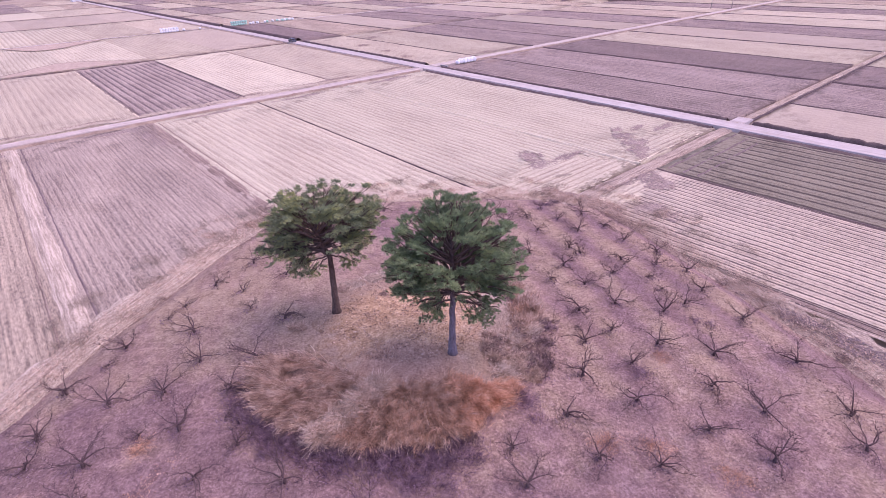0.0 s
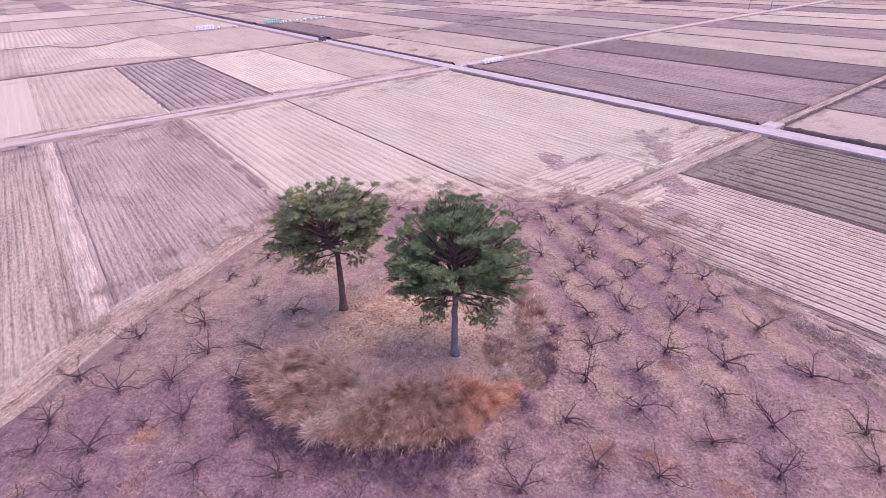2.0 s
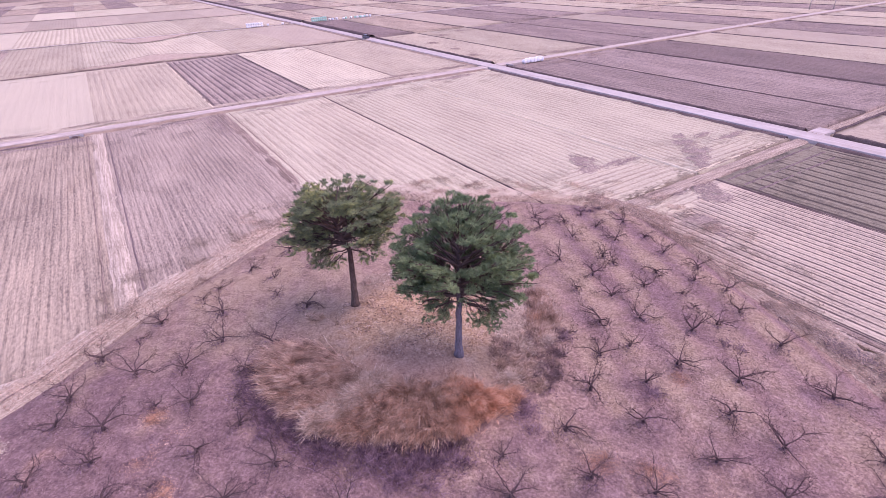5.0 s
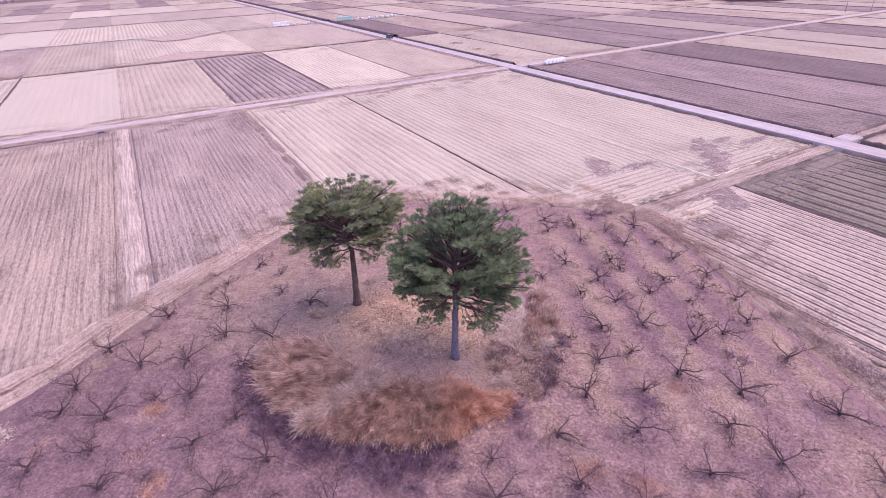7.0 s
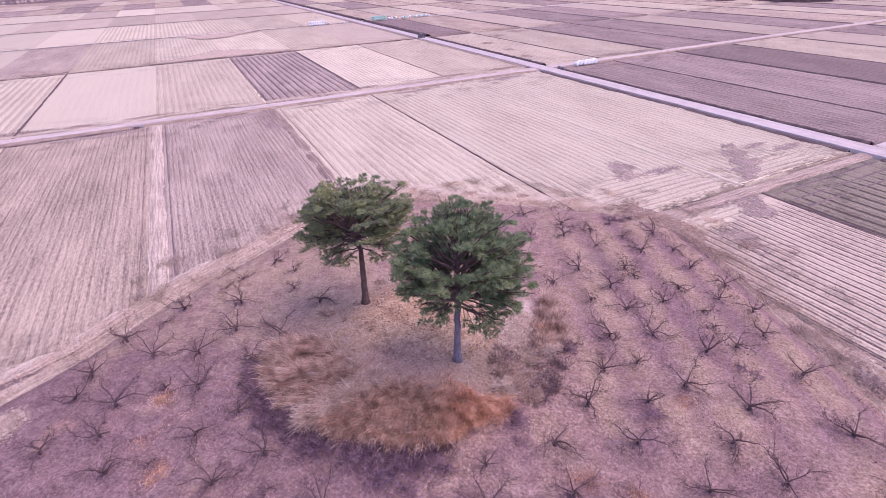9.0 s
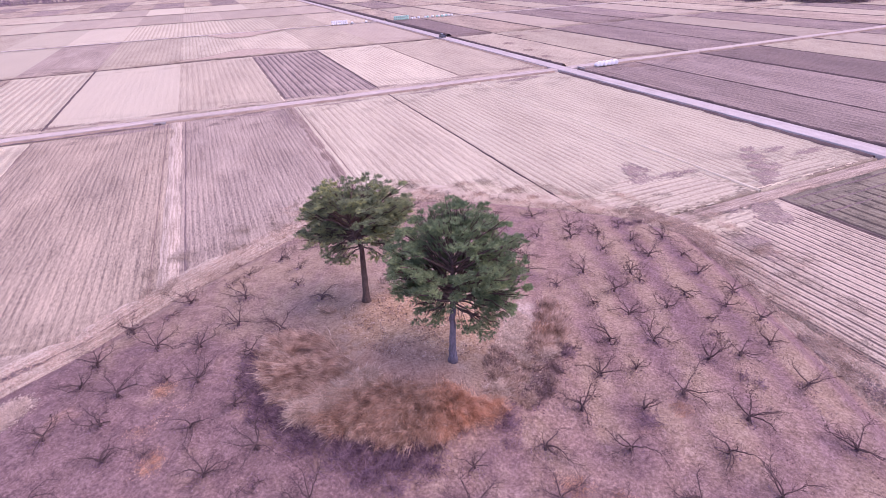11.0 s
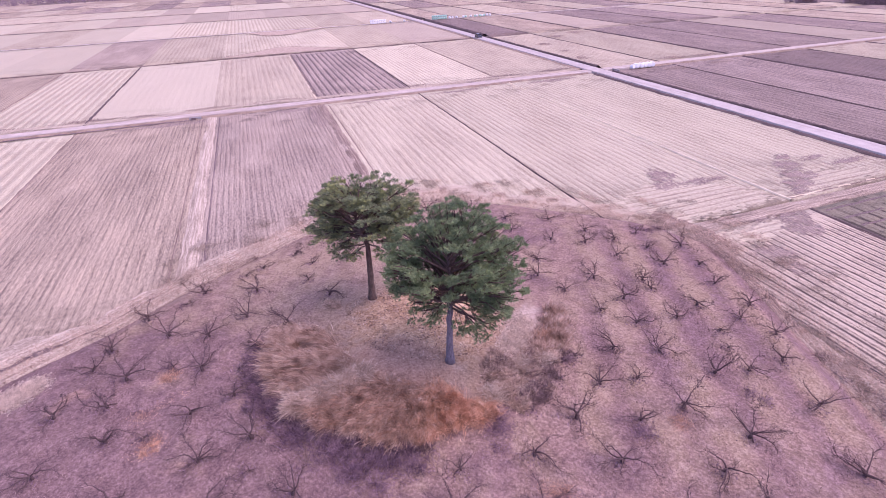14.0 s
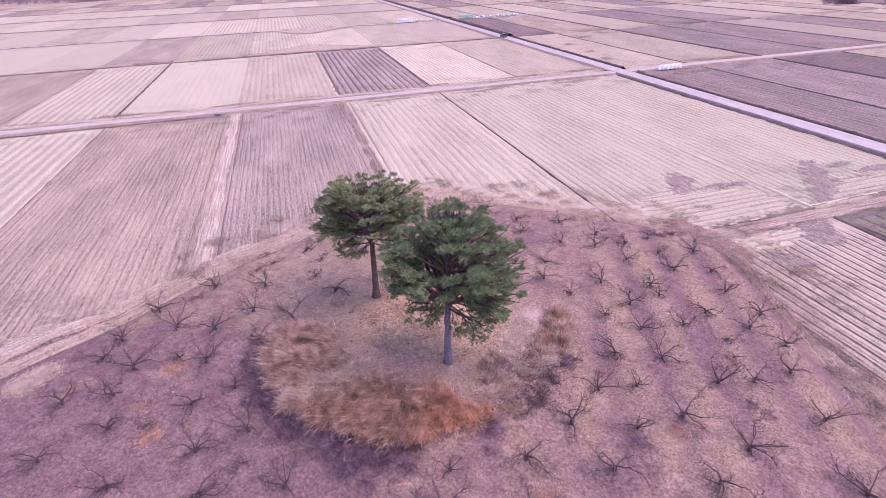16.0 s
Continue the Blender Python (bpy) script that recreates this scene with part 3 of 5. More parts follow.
RIGHT = [4.4, 25.7, 54.2, 82.3, 111.5, 138.5, 168, 200.5, 226, 252, 280, 310]
BLOCKS = {"near": (95.2, 186), "home": (1.6, 92.2), "over": (-93.6, -4.2), "second": (-188.6, -96.6), "third": (-283.6, -191.6),
          "fourth": (-374, -286.6), "fifth": (-466, -377), "sixth": (-558, -469), "seventh": (-650, -561)}
LOOKS = {   # from the road outwards, left (b < 0) and right (b > 0) of it
    "near": ("sprout cut", "dull dim bare tan tan"),
    "home": ("pale pale lined tracked brown bright tan pale", "dim dim bare tan dull dim tan tan dim tan brown"),
    "over": ("tan pale dark tan smooth bright brown tan smooth pale tan brown", "tan tan dim dim dull dim brown tan dim tan brown"),
    "second": ("dull tan lined lined tan tracked smooth smooth smooth pale smooth tan", "bare brown dull dim dim dull tan brown tan dim tan"),
    "third": ("tan tan bright bright bright smooth smooth tan smooth tan pale smooth tan brown", "brown tan tan brown tan dim brown tan brown dim tan"),
    "fourth": ("dull dull dull dull dull dull dull smooth tan smooth tan tan pale brown", "tan dim brown tan dim tan brown tan dim brown tan"),
    "fifth": ("tan tan smooth pale smooth dull pale smooth tan tan tan smooth pale tan brown", "dim tan brown dim tan brown dim tan dim tan dim"),
    "sixth": ("brown tan dim brown dim brown dim brown dim brown tan brown dim tan brown", "tan dim brown tan dim"),
    "seventh": ("tan brown dim tan brown tan dim brown tan brown dim tan brown tan brown", "brown dim tan"),
}
for block, (left, right) in LOOKS.items():
    a0, a1 = BLOCKS[block]
    for edges, names, sign in ((LEFT, left.split(), -1), (RIGHT, right.split(), 1)):
        for i, kind in enumerate(names):
            lo, hi = sorted((edges[i] + sign * 0.06, edges[i + 1] - sign * 0.06))
            if block == "near" and kind == "cut":
                lo = -53.7
            near = block in ("near", "home", "over") and i < 7
            relief = {"lined": 0.03, "bright": 0.07, "dark": 0.06, "cut": 0.02, "tracked": 0.0, "brown": 0.0}.get(kind, 0.025)
            joined_on = sign < 0 and block not in ("near", "home")
            if joined_on:
                lo, hi = lo - 0.06, hi + 0.06
            field(a0, a1, lo, hi, kind, relief, 1.5 if near else 8.0, max(0.17, PERIOD[kind] / 6) if near else 2.5, PERIOD[kind], WORDS[kind], not joined_on)


def lay_uv(me, spots):
    """UVs in metres, one for each vertex."""
    layer = me.uv_layers.new(name="UVMap")
    index = np.empty(len(me.loops), int)
    me.loops.foreach_get("vertex_index", index)
    layer.data.foreach_set("uv", np.array(spots, float)[index].ravel())


def strip(name, a0, a1, b0, b1, profile, mat, step=3.0, along="a", rough=0.05, seed=1):
    """A long bank, ditch or road on the plan: profile is (share of the width, height) across."""
    rng = np.random.default_rng(seed)
    n = max(2, int(((a1 - a0) if along == "a" else (b1 - b0)) / step))
    ts = np.linspace(0, 1, n)
    m = pose(*plan(a0, b0), 0, 0, 0, TURNED)
    inv = m.inverted()
    verts = []
    for t in ts:
        slide = rng.normal() * rough
        for k, z in profile:
            if along == "a":
                p = plan(a0 + (a1 - a0) * t, b0 + (b1 - b0) * k + slide)
            else:
                p = plan(a0 + (a1 - a0) * k + slide, b0 + (b1 - b0) * t)
            q = inv @ Vector((*p, 0))
            verts.append((q.x, q.y, z + rng.normal() * rough * 0.4))
    w = len(profile)
    faces = [(i * w + k, i * w + k + 1, (i + 1) * w + k + 1, (i + 1) * w + k) for i in range(n - 1) for k in range(w - 1)]
    if along == "a":
        faces = [f[::-1] for f in faces]
    me = mesh_of(name, verts, faces, mat, rough > 0.02)
    long = (a1 - a0) if along == "a" else (b1 - b0)
    wide = (b1 - b0) if along == "a" else (a1 - a0)
    lay_uv(me, [(t * long, k * wide) for t in ts for k, z in profile])
    ob = new(name, me)
    ob.matrix_world = m
    return ob


def banked(z):
    return [(0, -0.5), (0.06, z), (0.94, z), (1, -0.5)]


# the two concrete roads, one across the other
for a0, a1 in ((-1400, -0.9), (-0.9, 260)):
    tagged(strip("road", a0, a1, -2.9, 2.1, banked(0.42), CONCRETE, 4.0, "a", 0.015), "pale concrete farm road raised above the fields", "road", kind="structure")
for b0, b1 in ((-700, -2.92), (2.12, 900)):
    tagged(strip("road", -3.1, 0.7, b0, b1, banked(0.40), CONCRETE2, 4.0, "b", 0.015), "pale concrete farm road between fields", "road", kind="structure")
tagged(strip("crossing_slab", 92.2, 95.2, 2.13, 6.4, [(0, -0.3), (0.04, 0.38), (0.96, 0.38), (1, -0.3)], CONCRETE, 1.0, "b", 0.01), "pale concrete slab over the ditch to a farm track", "road", kind="structure")
# dark grassy ditches and banks beside the road
for k, (a0, a1, wide, tall) in enumerate(((-700, -191.5, 4.4, 1.25), (-188, -97.5, 4.0, 1.2), (-91, -5, 1.9, 0.8), (2.5, 91.5, 1.5, 0.65), (96.5, 240, 1.9, 0.95))):
    bank = [(0, -0.3), (0.1, 0.3), (0.2, tall * 0.75), (0.4, tall), (0.6, tall * 0.8), (0.85, 0.25), (1, -0.3)]
    tagged(strip("ditch_bank", a0, a1, 2.2, 2.2 + wide, bank, DARKTURF, 0.8, "a", 0.16, k), "dark overgrown ditch bank beside the road", "bank", kind="structure")
    tagged(strip("verge", a0, a1, -4.4, -2.8, [(0, -0.5), (0.3, 0.05), (0.8, 0.28), (1, -0.2)], DARKTURF if k > 2 else TURF, 1.5, "a", 0.08, k + 9), "dry brown grass verge beside the road", "verge", kind="structure")
for k, (b0, b1) in enumerate(((-420, -4.5), (19, 300))):
    tagged(strip("verge", 0.7, 2.0, b0, b1, [(0, 0.3), (0.4, 0.15), (1, -0.5)], TURF, 1.5, "b", 0.1, k + 3), "dry brown grass verge beside the road", "verge", kind="structure")
    tagged(strip("verge", -4.4, -3.1, b0, b1, [(0, -0.5), (0.5, 0.15), (1, 0.3)], TURF, 1.5, "b", 0.1, k + 5), "dry brown grass verge beside the road", "verge", kind="structure")
# earth tracks between the blocks of plots, each with its dark drain
for k, (a, b0, b1, wide) in enumerate(((93.7, -66, -2.6, 2.6), (93.7, 4.8, 420, 1.7), (-95.1, -620, -2.6, 1.6), (-190.1, -640, -2.6, 2.6), (-190.1, 2.4, 420, 2.2),
                                       (-285.1, -640, -2.6, 1.8), (-285.1, 2.4, 320, 1.6), (-375.5, -640, 320, 2.0), (-467.5, -640, 320, 2.0), (-559.5, -640, 320, 2.0))):
    light = EARTHROAD if k in (3, 4) else RUTS if k in (0, 1) else DULLRUTS
    tagged(strip("farm_track", a - wide / 2, a + wide / 2, b0, b1, [(0, -0.3), (0.12, 0.1), (0.3, 0.2), (0.45, 0.12), (0.6, 0.2), (0.88, 0.1), (1, -0.3)], light, 2.0, "b", 0.08, k), "narrow dusty earth track between plots", "track", kind="structure")
    if k not in (0, 4):
        tagged(strip("drain", a + wide / 2, a + wide / 2 + 0.8, b0, b1, [(0, 0.1), (0.5, 0.02), (1, 0.12)], DARKTURF, 2.0, "b", 0.08, k + 20), "narrow dark drain beside an earth track", "drain", kind="structure")
# low bunds between the plots
for block, (left, right) in LOOKS.items():
    a0, a1 = BLOCKS[block]
    for edges, names, sign in ((LEFT, left.split(), -1), (RIGHT, right.split(), 1)):
        for i in range(1, len(names) + 1):
            if block == "near" and sign < 0 and i == 2:
                continue
            b = edges[i]
            dark, wide, tall = (i * 7 + len(block) * 3) % 3 == 0, 0.8, 0.16
            if sign < 0 and (block not in ("near", "home", "over") or i > 6):
                continue
            if sign > 0:
                dark, wide, tall = True, (0.8, 1.6, 0.8, 1.4, 0.8, 1.6, 1.2)[(i - 1) % 7], (0.14, 0.3, 0.14, 0.26, 0.14, 0.3, 0.24)[(i - 1) % 7]
            if block == "over" and sign < 0:
                if i == 4:
                    continue
                dark, wide, tall = i in (2, 5), 0.9 if i == 5 else 0.5, 0.14
            if block == "home" and sign < 0:
                dark, wide, tall = {1: (False, 0.6, 0.2), 2: (True, 0.45, 0.12), 3: (False, 3.0, 0.05), 4: (False, 3.4, 0.05), 5: (False, 0.7, 0.05)}.get(i, (False, 0.8, 0.1))
            if block == "near" and sign < 0:
                dark, wide, tall = True, 0.7, 0.04
            ob = strip("bund", a0, a1, b - wide / 2, b + wide / 2, [(0, -0.3), (0.2, tall * 0.6), (0.5, tall), (0.8, tall * 0.6), (1, -0.3)],
                       RIDGE if block == "home" and sign < 0 and i == 1 else DARKTURF if dark else PALERUTS if wide > 3.2 else DULLRUTS, 1.5, "a", 0.05, i)
            tagged(ob, "low dry grass bund between two plots", "bund", "field bunds", "structure")


tagged(strip("bund", 91.4, 91.9, -30.4, -7, [(0, -0.2), (0.3, 0.1), (0.7, 0.1), (1, -0.2)], DULLRUTS, 1.0, "b", 0.04, 77), "low brown bund along a track", "bund", "field bunds", "structure")
for k, (b0, b1) in enumerate(((-30.4, -24.0), (-21.0, -18.6), (-15.2, -13.4), (-10.4, -9.2))):
    tagged(strip("sheeting", 91.5, 91.75, b0, b1, [(0, 0.0), (0.3, 0.17), (0.7, 0.17), (1, 0.0)], RIDGE, 0.7, "b", 0.04, 770 + k), "torn strip of white sheeting along a bund", "plastic sheet", "torn sheeting", "structure")


for k, (b0, b1, mat, z, words) in enumerate(((-53.94, -53.78, DARKTURF, 0.02, "narrow dark furrow at a field's end"), (-54.8, -54.62, DARKTURF, 0.02, "narrow dark furrow at a field's end"),
                                             (-54.6, -53.96, DULLRUTS, 0.05, "low stubbly bund between two furrows"), (-55.5, -54.85, RUTS, 0.07, "low pale earth bund along a field"))):
    tagged(strip("bund", 116.5 + k * 0.4, 186, b0, b1, [(0, z - 0.03), (0.3, z), (0.7, z + 0.02), (1, z - 0.03)], mat, 0.7, "a", 0.03, 78 + k), words, "bund", "field bunds", "structure")

for k, (b, a0, a1) in enumerate(((-81.3, 3, 91), (-84.7, 3, 91), (-106.8, 3, 91), (-110.5, 3, 91), (-82.3, -93, -6), (-58.0, -93, -6))):
    tagged(strip("furrow", a0, a1, b - 0.12, b + 0.12, [(0, 0.03), (0.5, 0.07), (1, 0.03)], DITCH if k in (2, 4, 5) else DULLRUTS, 1.2, "a", 0.025, 100 + k), "thin dark furrow between two plots", "furrow", "field bunds", "structure")
for k, a in enumerate((96.3, 98.9, 101.2)):
    tagged(strip("furrow", a, a + 0.4, -29.6, -4.6 - k * 1.5, [(0, 0.03), (0.5, 0.07), (1, 0.03)], DITCH, 0.9, "b", 0.04, 520 + k), "dark furrow along a field's end", "furrow", "field bunds", "structure")
rng = np.random.default_rng(71)
a = -92.0
while a < -8:
    long = rng.uniform(1.2, 6.0)
    tagged(strip("sheeting", a, a + long, -83.5, -83.0, [(0, 0.0), (0.3, 0.16), (0.7, 0.18), (1, 0.0)], RIDGE, 0.8, "a", 0.05, int(a) + 300), "torn strip of white sheeting along a bund", "plastic sheet", "torn sheeting", "structure")
    a += long + rng.uniform(0.6, 4.0)


def edge_point(s):
    """A point on the orchard's edge, with its outward normal; s runs from 0 to 1."""
    n = len(HILL_EDGE)
    k = s * n
    i, f = int(k) % n, k % 1
    p = [EDGE_A[(i + j) % n] for j in (-1, 0, 1, 2)]
    q = 0.5 * ((2 * p[1]) + (-p[0] + p[2]) * f + (2 * p[0] - 5 * p[1] + 4 * p[2] - p[3]) * f * f + (-p[0] + 3 * p[1] - 3 * p[2] + p[3]) * f ** 3)
    d = 0.5 * ((-p[0] + p[2]) + 2 * (2 * p[0] - 5 * p[1] + 4 * p[2] - p[3]) * f + 3 * (-p[0] + 3 * p[1] - 3 * p[2] + p[3]) * f * f)
    d = d / np.linalg.norm(d)
    return q, np.array([-d[1], d[0]])


def ring(name, inner, outer, heights, mat, words, category, seed=3, first=0.0, last=1.0):
    """A strip that follows the orchard's edge, with ruts along it; outer: its reach at the first and the last end."""
    rng = np.random.default_rng(seed)
    verts, spots, n, w = [], [], int(420 * (last - first)), len(heights)
    for i in range(n + 1):
        q, out = edge_point(first + (last - first) * i / n)
        reach = (outer[0] + (outer[1] - outer[0]) * i / n) * (0.9 + 0.14 * math.sin(i * 0.11) + 0.12 * math.sin(i * 0.29 + 1) + 0.06 * math.sin(i * 0.83))
        for j, z in enumerate(heights):
            o = inner + (reach - inner) * j / (w - 1) + rng.normal() * 0.06
            p = q + out * o
            verts.append((p[0], p[1], z + rng.normal() * 0.02))
            spots.append((i * 0.6, o))
    faces = [(i * w + k, i * w + k + 1, (i + 1) * w + k + 1, (i + 1) * w + k) for i in range(n) for k in range(w - 1)]
    me = mesh_of(name, verts, faces, mat, True)
    lay_uv(me, spots)
    return tagged(new(name, me), words, category, kind="structure")


RIPPLE = [-0.15, 0.06, 0.08, 0.15, 0.09, 0.16, 0.1, 0.15, 0.07, 0.1, -0.25]
ring("headland", -1.0, (6.5, 2.6), RIPPLE, PALERUTS, "pale rutted turning strip round the orchard hill", "headland", 3, 0.0, 0.27)
ring("headland", -1.0, (6.6, 5.6), [z * 0.7 for z in RIPPLE], TRAMPLED, "rough trodden straw strip behind the orchard hill", "headland", 5, 0.27, 0.43)
ring("headland", -1.0, (5.0, 2.0), [z * 0.7 for z in RIPPLE], DULLRUTS, "rutted brown strip behind the orchard hill", "headland", 9, 0.43, 0.5)
ring("headland", -1.0, (1.8, 1.2), RIPPLE[::2] + [-0.25], DULLRUTS, "narrow brown strip below the orchard hill", "headland", 6, 0.5, 0.565)
ring("headland", -1.0, (1.2, 9.4), [-0.15, 0.02, 0.03, 0.05, 0.03, 0.05, 0.03, 0.05, 0.03, 0.04, -0.25], RUTS, "rutted pale strip with damp stains beside the orchard", "headland", 8, 0.565, 0.74)
ring("headland", -1.0, (9.4, 6.5), RIPPLE, RUTS, "pale rutted turning strip round the orchard hill", "headland", 7, 0.74, 1.0)
ring("edge_ditch", 1.5, (2.0, 1.9), [0.16, 0.2, 0.1, 0.2], DITCH, "short shallow dark ditch below the orchard hill", "ditch", 4, 0.0, 0.115)


# ---------------------------------------------------------------- marks on the fields
def within(x, y, corners):
    """Which points lie in a polygon of the plan."""
    p = np.array(corners, float)
    hit = np.zeros(len(x), bool)
    for (ax, ay), (bx, by) in zip(p, np.roll(p, -1, axis=0)):
        hit ^= ((ay > y) != (by > y)) & (x < (bx - ax) * (y - ay) / ((by - ay) or 1e-9) + ax)
    return hit


def field_top(x, y):
    return 0.05 * wobble(x, y, 0.35) + 0.06


def wheel_track(a, b, radius, first, last, squash, words):
    """Two narrow ruts on a curve over the stubble; angles in degrees on the plan."""
    verts, faces, spots = [], [], []
    for gauge in (-0.75, 0.75):
        start = len(verts)
        n = 40
        for i in range(n + 1):
            g = radians(first + (last - first) * i / n)
            for w in (-0.05, 0.05):
                r = radius + gauge + w + 0.05 * math.sin(i * 1.7)
                x, y = plan(a + r * math.cos(g), b + r * math.sin(g) * squash)
                verts.append((x, y, float(field_top(np.array(x), np.array(y)))))
                spots.append((i * 0.4, w * 4))
        for i in range(n):
            k = start + i * 2
            faces.append((k, k + 1, k + 3, k + 2))
    me = mesh_of("wheel_track", verts, faces, DULLRUTS)
    lay_uv(me, spots)
    tagged(new("wheel_track", me), words, "wheel track", kind="structure")


for a, b, radius, first, last, squash in ((36, -95.5, 12, 60, 330, 0.85), (33, -121, 11, -80, 90, 0.7), (20, -118, 16, 20, 75, 0.6), (45, -92, 9, 120, 250, 0.8),
                                          (110, -45.6, 4.0, 88, 225, 1.0)):
    wheel_track(a, b, radius, first, last, squash, "curved wheel ruts across the stubble")


def damp_patch(a, b, long, wide, seed, lift=0.0, mat=None, words="dark damp stain on the stubble", category="damp patch"):
    """A ragged stain or bare spot, drawn out along the rows, breaking up at its rim."""
    rng = np.random.default_rng(seed)
    na, nb = max(6, int(long / 0.45)), max(6, int(wide / 0.22))
    p = rng.uniform(0, 6.28, 6)
    verts, faces, spots = [], [], []
    for i in range(-na, na):
        for j in range(-nb, nb):
            u, v = (i + 0.5) / na * 1.3, (j + 0.5) / nb * 1.3
            rim = u * u + v * v + 0.28 * math.sin(u * 4 + p[0] + 1.5 * math.sin(v * 3 + p[1])) + 0.12 * math.sin(v * 9 + p[2]) + 0.09 * math.sin(u * 11 + v * 6 + p[3])
            if rim + rng.normal() * 0.4 > 0.55:
                continue
            s = len(verts)
            for k, w in ((0, 0), (1, 0), (1, 1), (0, 1)):
                x, y = plan(a + (i + k) / na * long * 0.65, b + (j + w) / nb * wide * 0.65)
                verts.append((x, y, float(field_top(np.array(x), np.array(y))) - 0.012 + lift))
                spots.append(((i + k) / na * long * 0.65, (j + w) / nb * wide * 0.65))
            faces.append((s, s + 1, s + 2, s + 3))
    name = category.replace(" ", "_")
    me = mesh_of(name, verts, faces, mat or (DITCH if a > 115 else DAMP))
    lay_uv(me, spots)
    tagged(new(name, me), words, category, kind="structure")


def turning_strip(corners, seed):
    """Stubble rows running along the track at a plot's end, across the other rows; the rim breaks up among them."""
    rng = np.random.default_rng(seed)
    p = np.array(corners, float)
    (a0, b0), (a1, b1) = p.min(0) - 1, p.max(0) + 1
    m = pose(*plan(a0, b0), 0, 0, 0, math.degrees(math.atan2(EY.y, EY.x))) @ Matrix.Translation((-500.0, 0, 0))
    inv = m.inverted()
    ga, gb = np.meshgrid(np.arange(a0, a1, 0.4), np.arange(b0, b1, 0.7), indexing="ij")
    ga, gb = ga.ravel(), gb.ravel()
    keep = within(ga + rng.normal(size=ga.size) * 0.55, gb + rng.normal(size=ga.size) * 1.3, corners)
    verts, faces = [], []
    for a, b in zip(ga[keep], gb[keep]):
        faces.append(tuple(range(len(verts), len(verts) + 4)))
        for k, w in ((0, 0), (0.4, 0), (0.4, 0.7), (0, 0.7)):
            x, y = plan(a + k, b + w)
            verts.append(inv @ Vector((x, y, float(field_top(np.array(x), np.array(y))) - 0.02)))
    ob = new("turning_strip", mesh_of("turning_strip", verts, faces, TURNROWS))
    ob.matrix_world = m
    tagged(ob, "pale stubble rows turned along the track", "turning strip", kind="structure")


STAINS = [(79, -17, 3, 3.5), (82, -19.5, 4.5, 5), (85.5, -21.5, 5.5, 6), (88.5, -24.5, 5, 6), (90.3, -27, 3, 4), (84.5, -9, 2.6, 9), (81, -13, 2.5, 6), (76.5, -40.0, 6, 4.4), (79.5, -41.6, 5, 3.6), (81, -43.2, 3, 3), (81.5, -36, 2.2, 10),
          (95.5, -35, 5.5, 5.5), (98.8, -36.5, 5.5, 5.5), (94.5, -39, 3, 4), (102.5, -45, 5.5, 5), (105.5, -45.8, 3, 3), (4.5, -90.5, 4.2, 13), (10.5, -85.6, 11, 5), (18, -85.4, 10, 3.4), (4.5, -117, 4.2, 24), (-6.5, -38, 3, 14),
          (4.5, -18, 3, 18), (4.2, -46, 2.2, 18), (4.0, -70, 1.6, 20), (121.5, -56.9, 6, 1.5), (125, -57.4, 6, 2.2), (129.5, -58.2, 6, 2.6), (133.5, -58.6, 6, 3.2), (138, -60.5, 7, 3.6)]
for k, (a, b, long, wide) in enumerate(STAINS):
    damp_patch(a, b, long, wide, 50 + k, 0.07 if a > 115 else 0.0)
for k, corners in enumerate(([(85.5, -55.5), (79, -46.5), (79.6, -42), (83.7, -34.2), (91.0, -31.6), (91.8, -45.8), (90, -53)],
                             [(86.5, -20), (84.8, -14.6), (90.8, -8), (91.0, -29), (90, -28)], [(95.6, -49), (95.6, -35.6), (97.8, -38.2), (99.6, -45), (98.6, -49.3)])):
    turning_strip(corners, 150 + k)


# worn pale verges and bare spots along the cross road
rng = np.random.default_rng(64)
b = -185.0
while b < -8:
    wide = rng.uniform(9, 20)
    damp_patch(-6.2 + rng.normal() * 0.9, b, rng.uniform(3.0, 5.5), wide, 400 + int(b), 0.1, TRAMPLED, "worn pale straw and dust along the road", "worn verge")
    if rng.random() < 0.6:
        damp_patch(-8.6 + rng.normal(), b + 4, rng.uniform(2.0, 4.0), wide * 0.8, 700 + int(b), 0.06, DULLRUTS, "trodden brown earth at a plot's end", "worn verge")
    b += wide * 0.62
for k, (a, b, long, wide) in enumerate(((-8, -30, 3.5, 20), (-9, -10, 3, 14), (-8, 34, 5, 12), (-7, 46, 4, 12), (-24, 9, 6, 5), (-40, 12, 6, 5), (-60, 14, 7, 6), (-78, 30, 9, 7), (-86, 44, 8, 8), (6, 40, 4, 10), (7, 22, 4, 8))):
    damp_patch(a, b, long, wide, 900 + k, 0.06, DULLRUTS, "trodden brown earth at a plot's end", "worn verge")
tagged(strip("drain", 1.9, 2.7, -420, -112.6, [(0, 0.1), (0.3, 0.13), (0.7, 0.13), (1, 0.1)], DITCH, 1.5, "b", 0.1, 71), "narrow dark drain along the cross road", "drain", kind="structure")


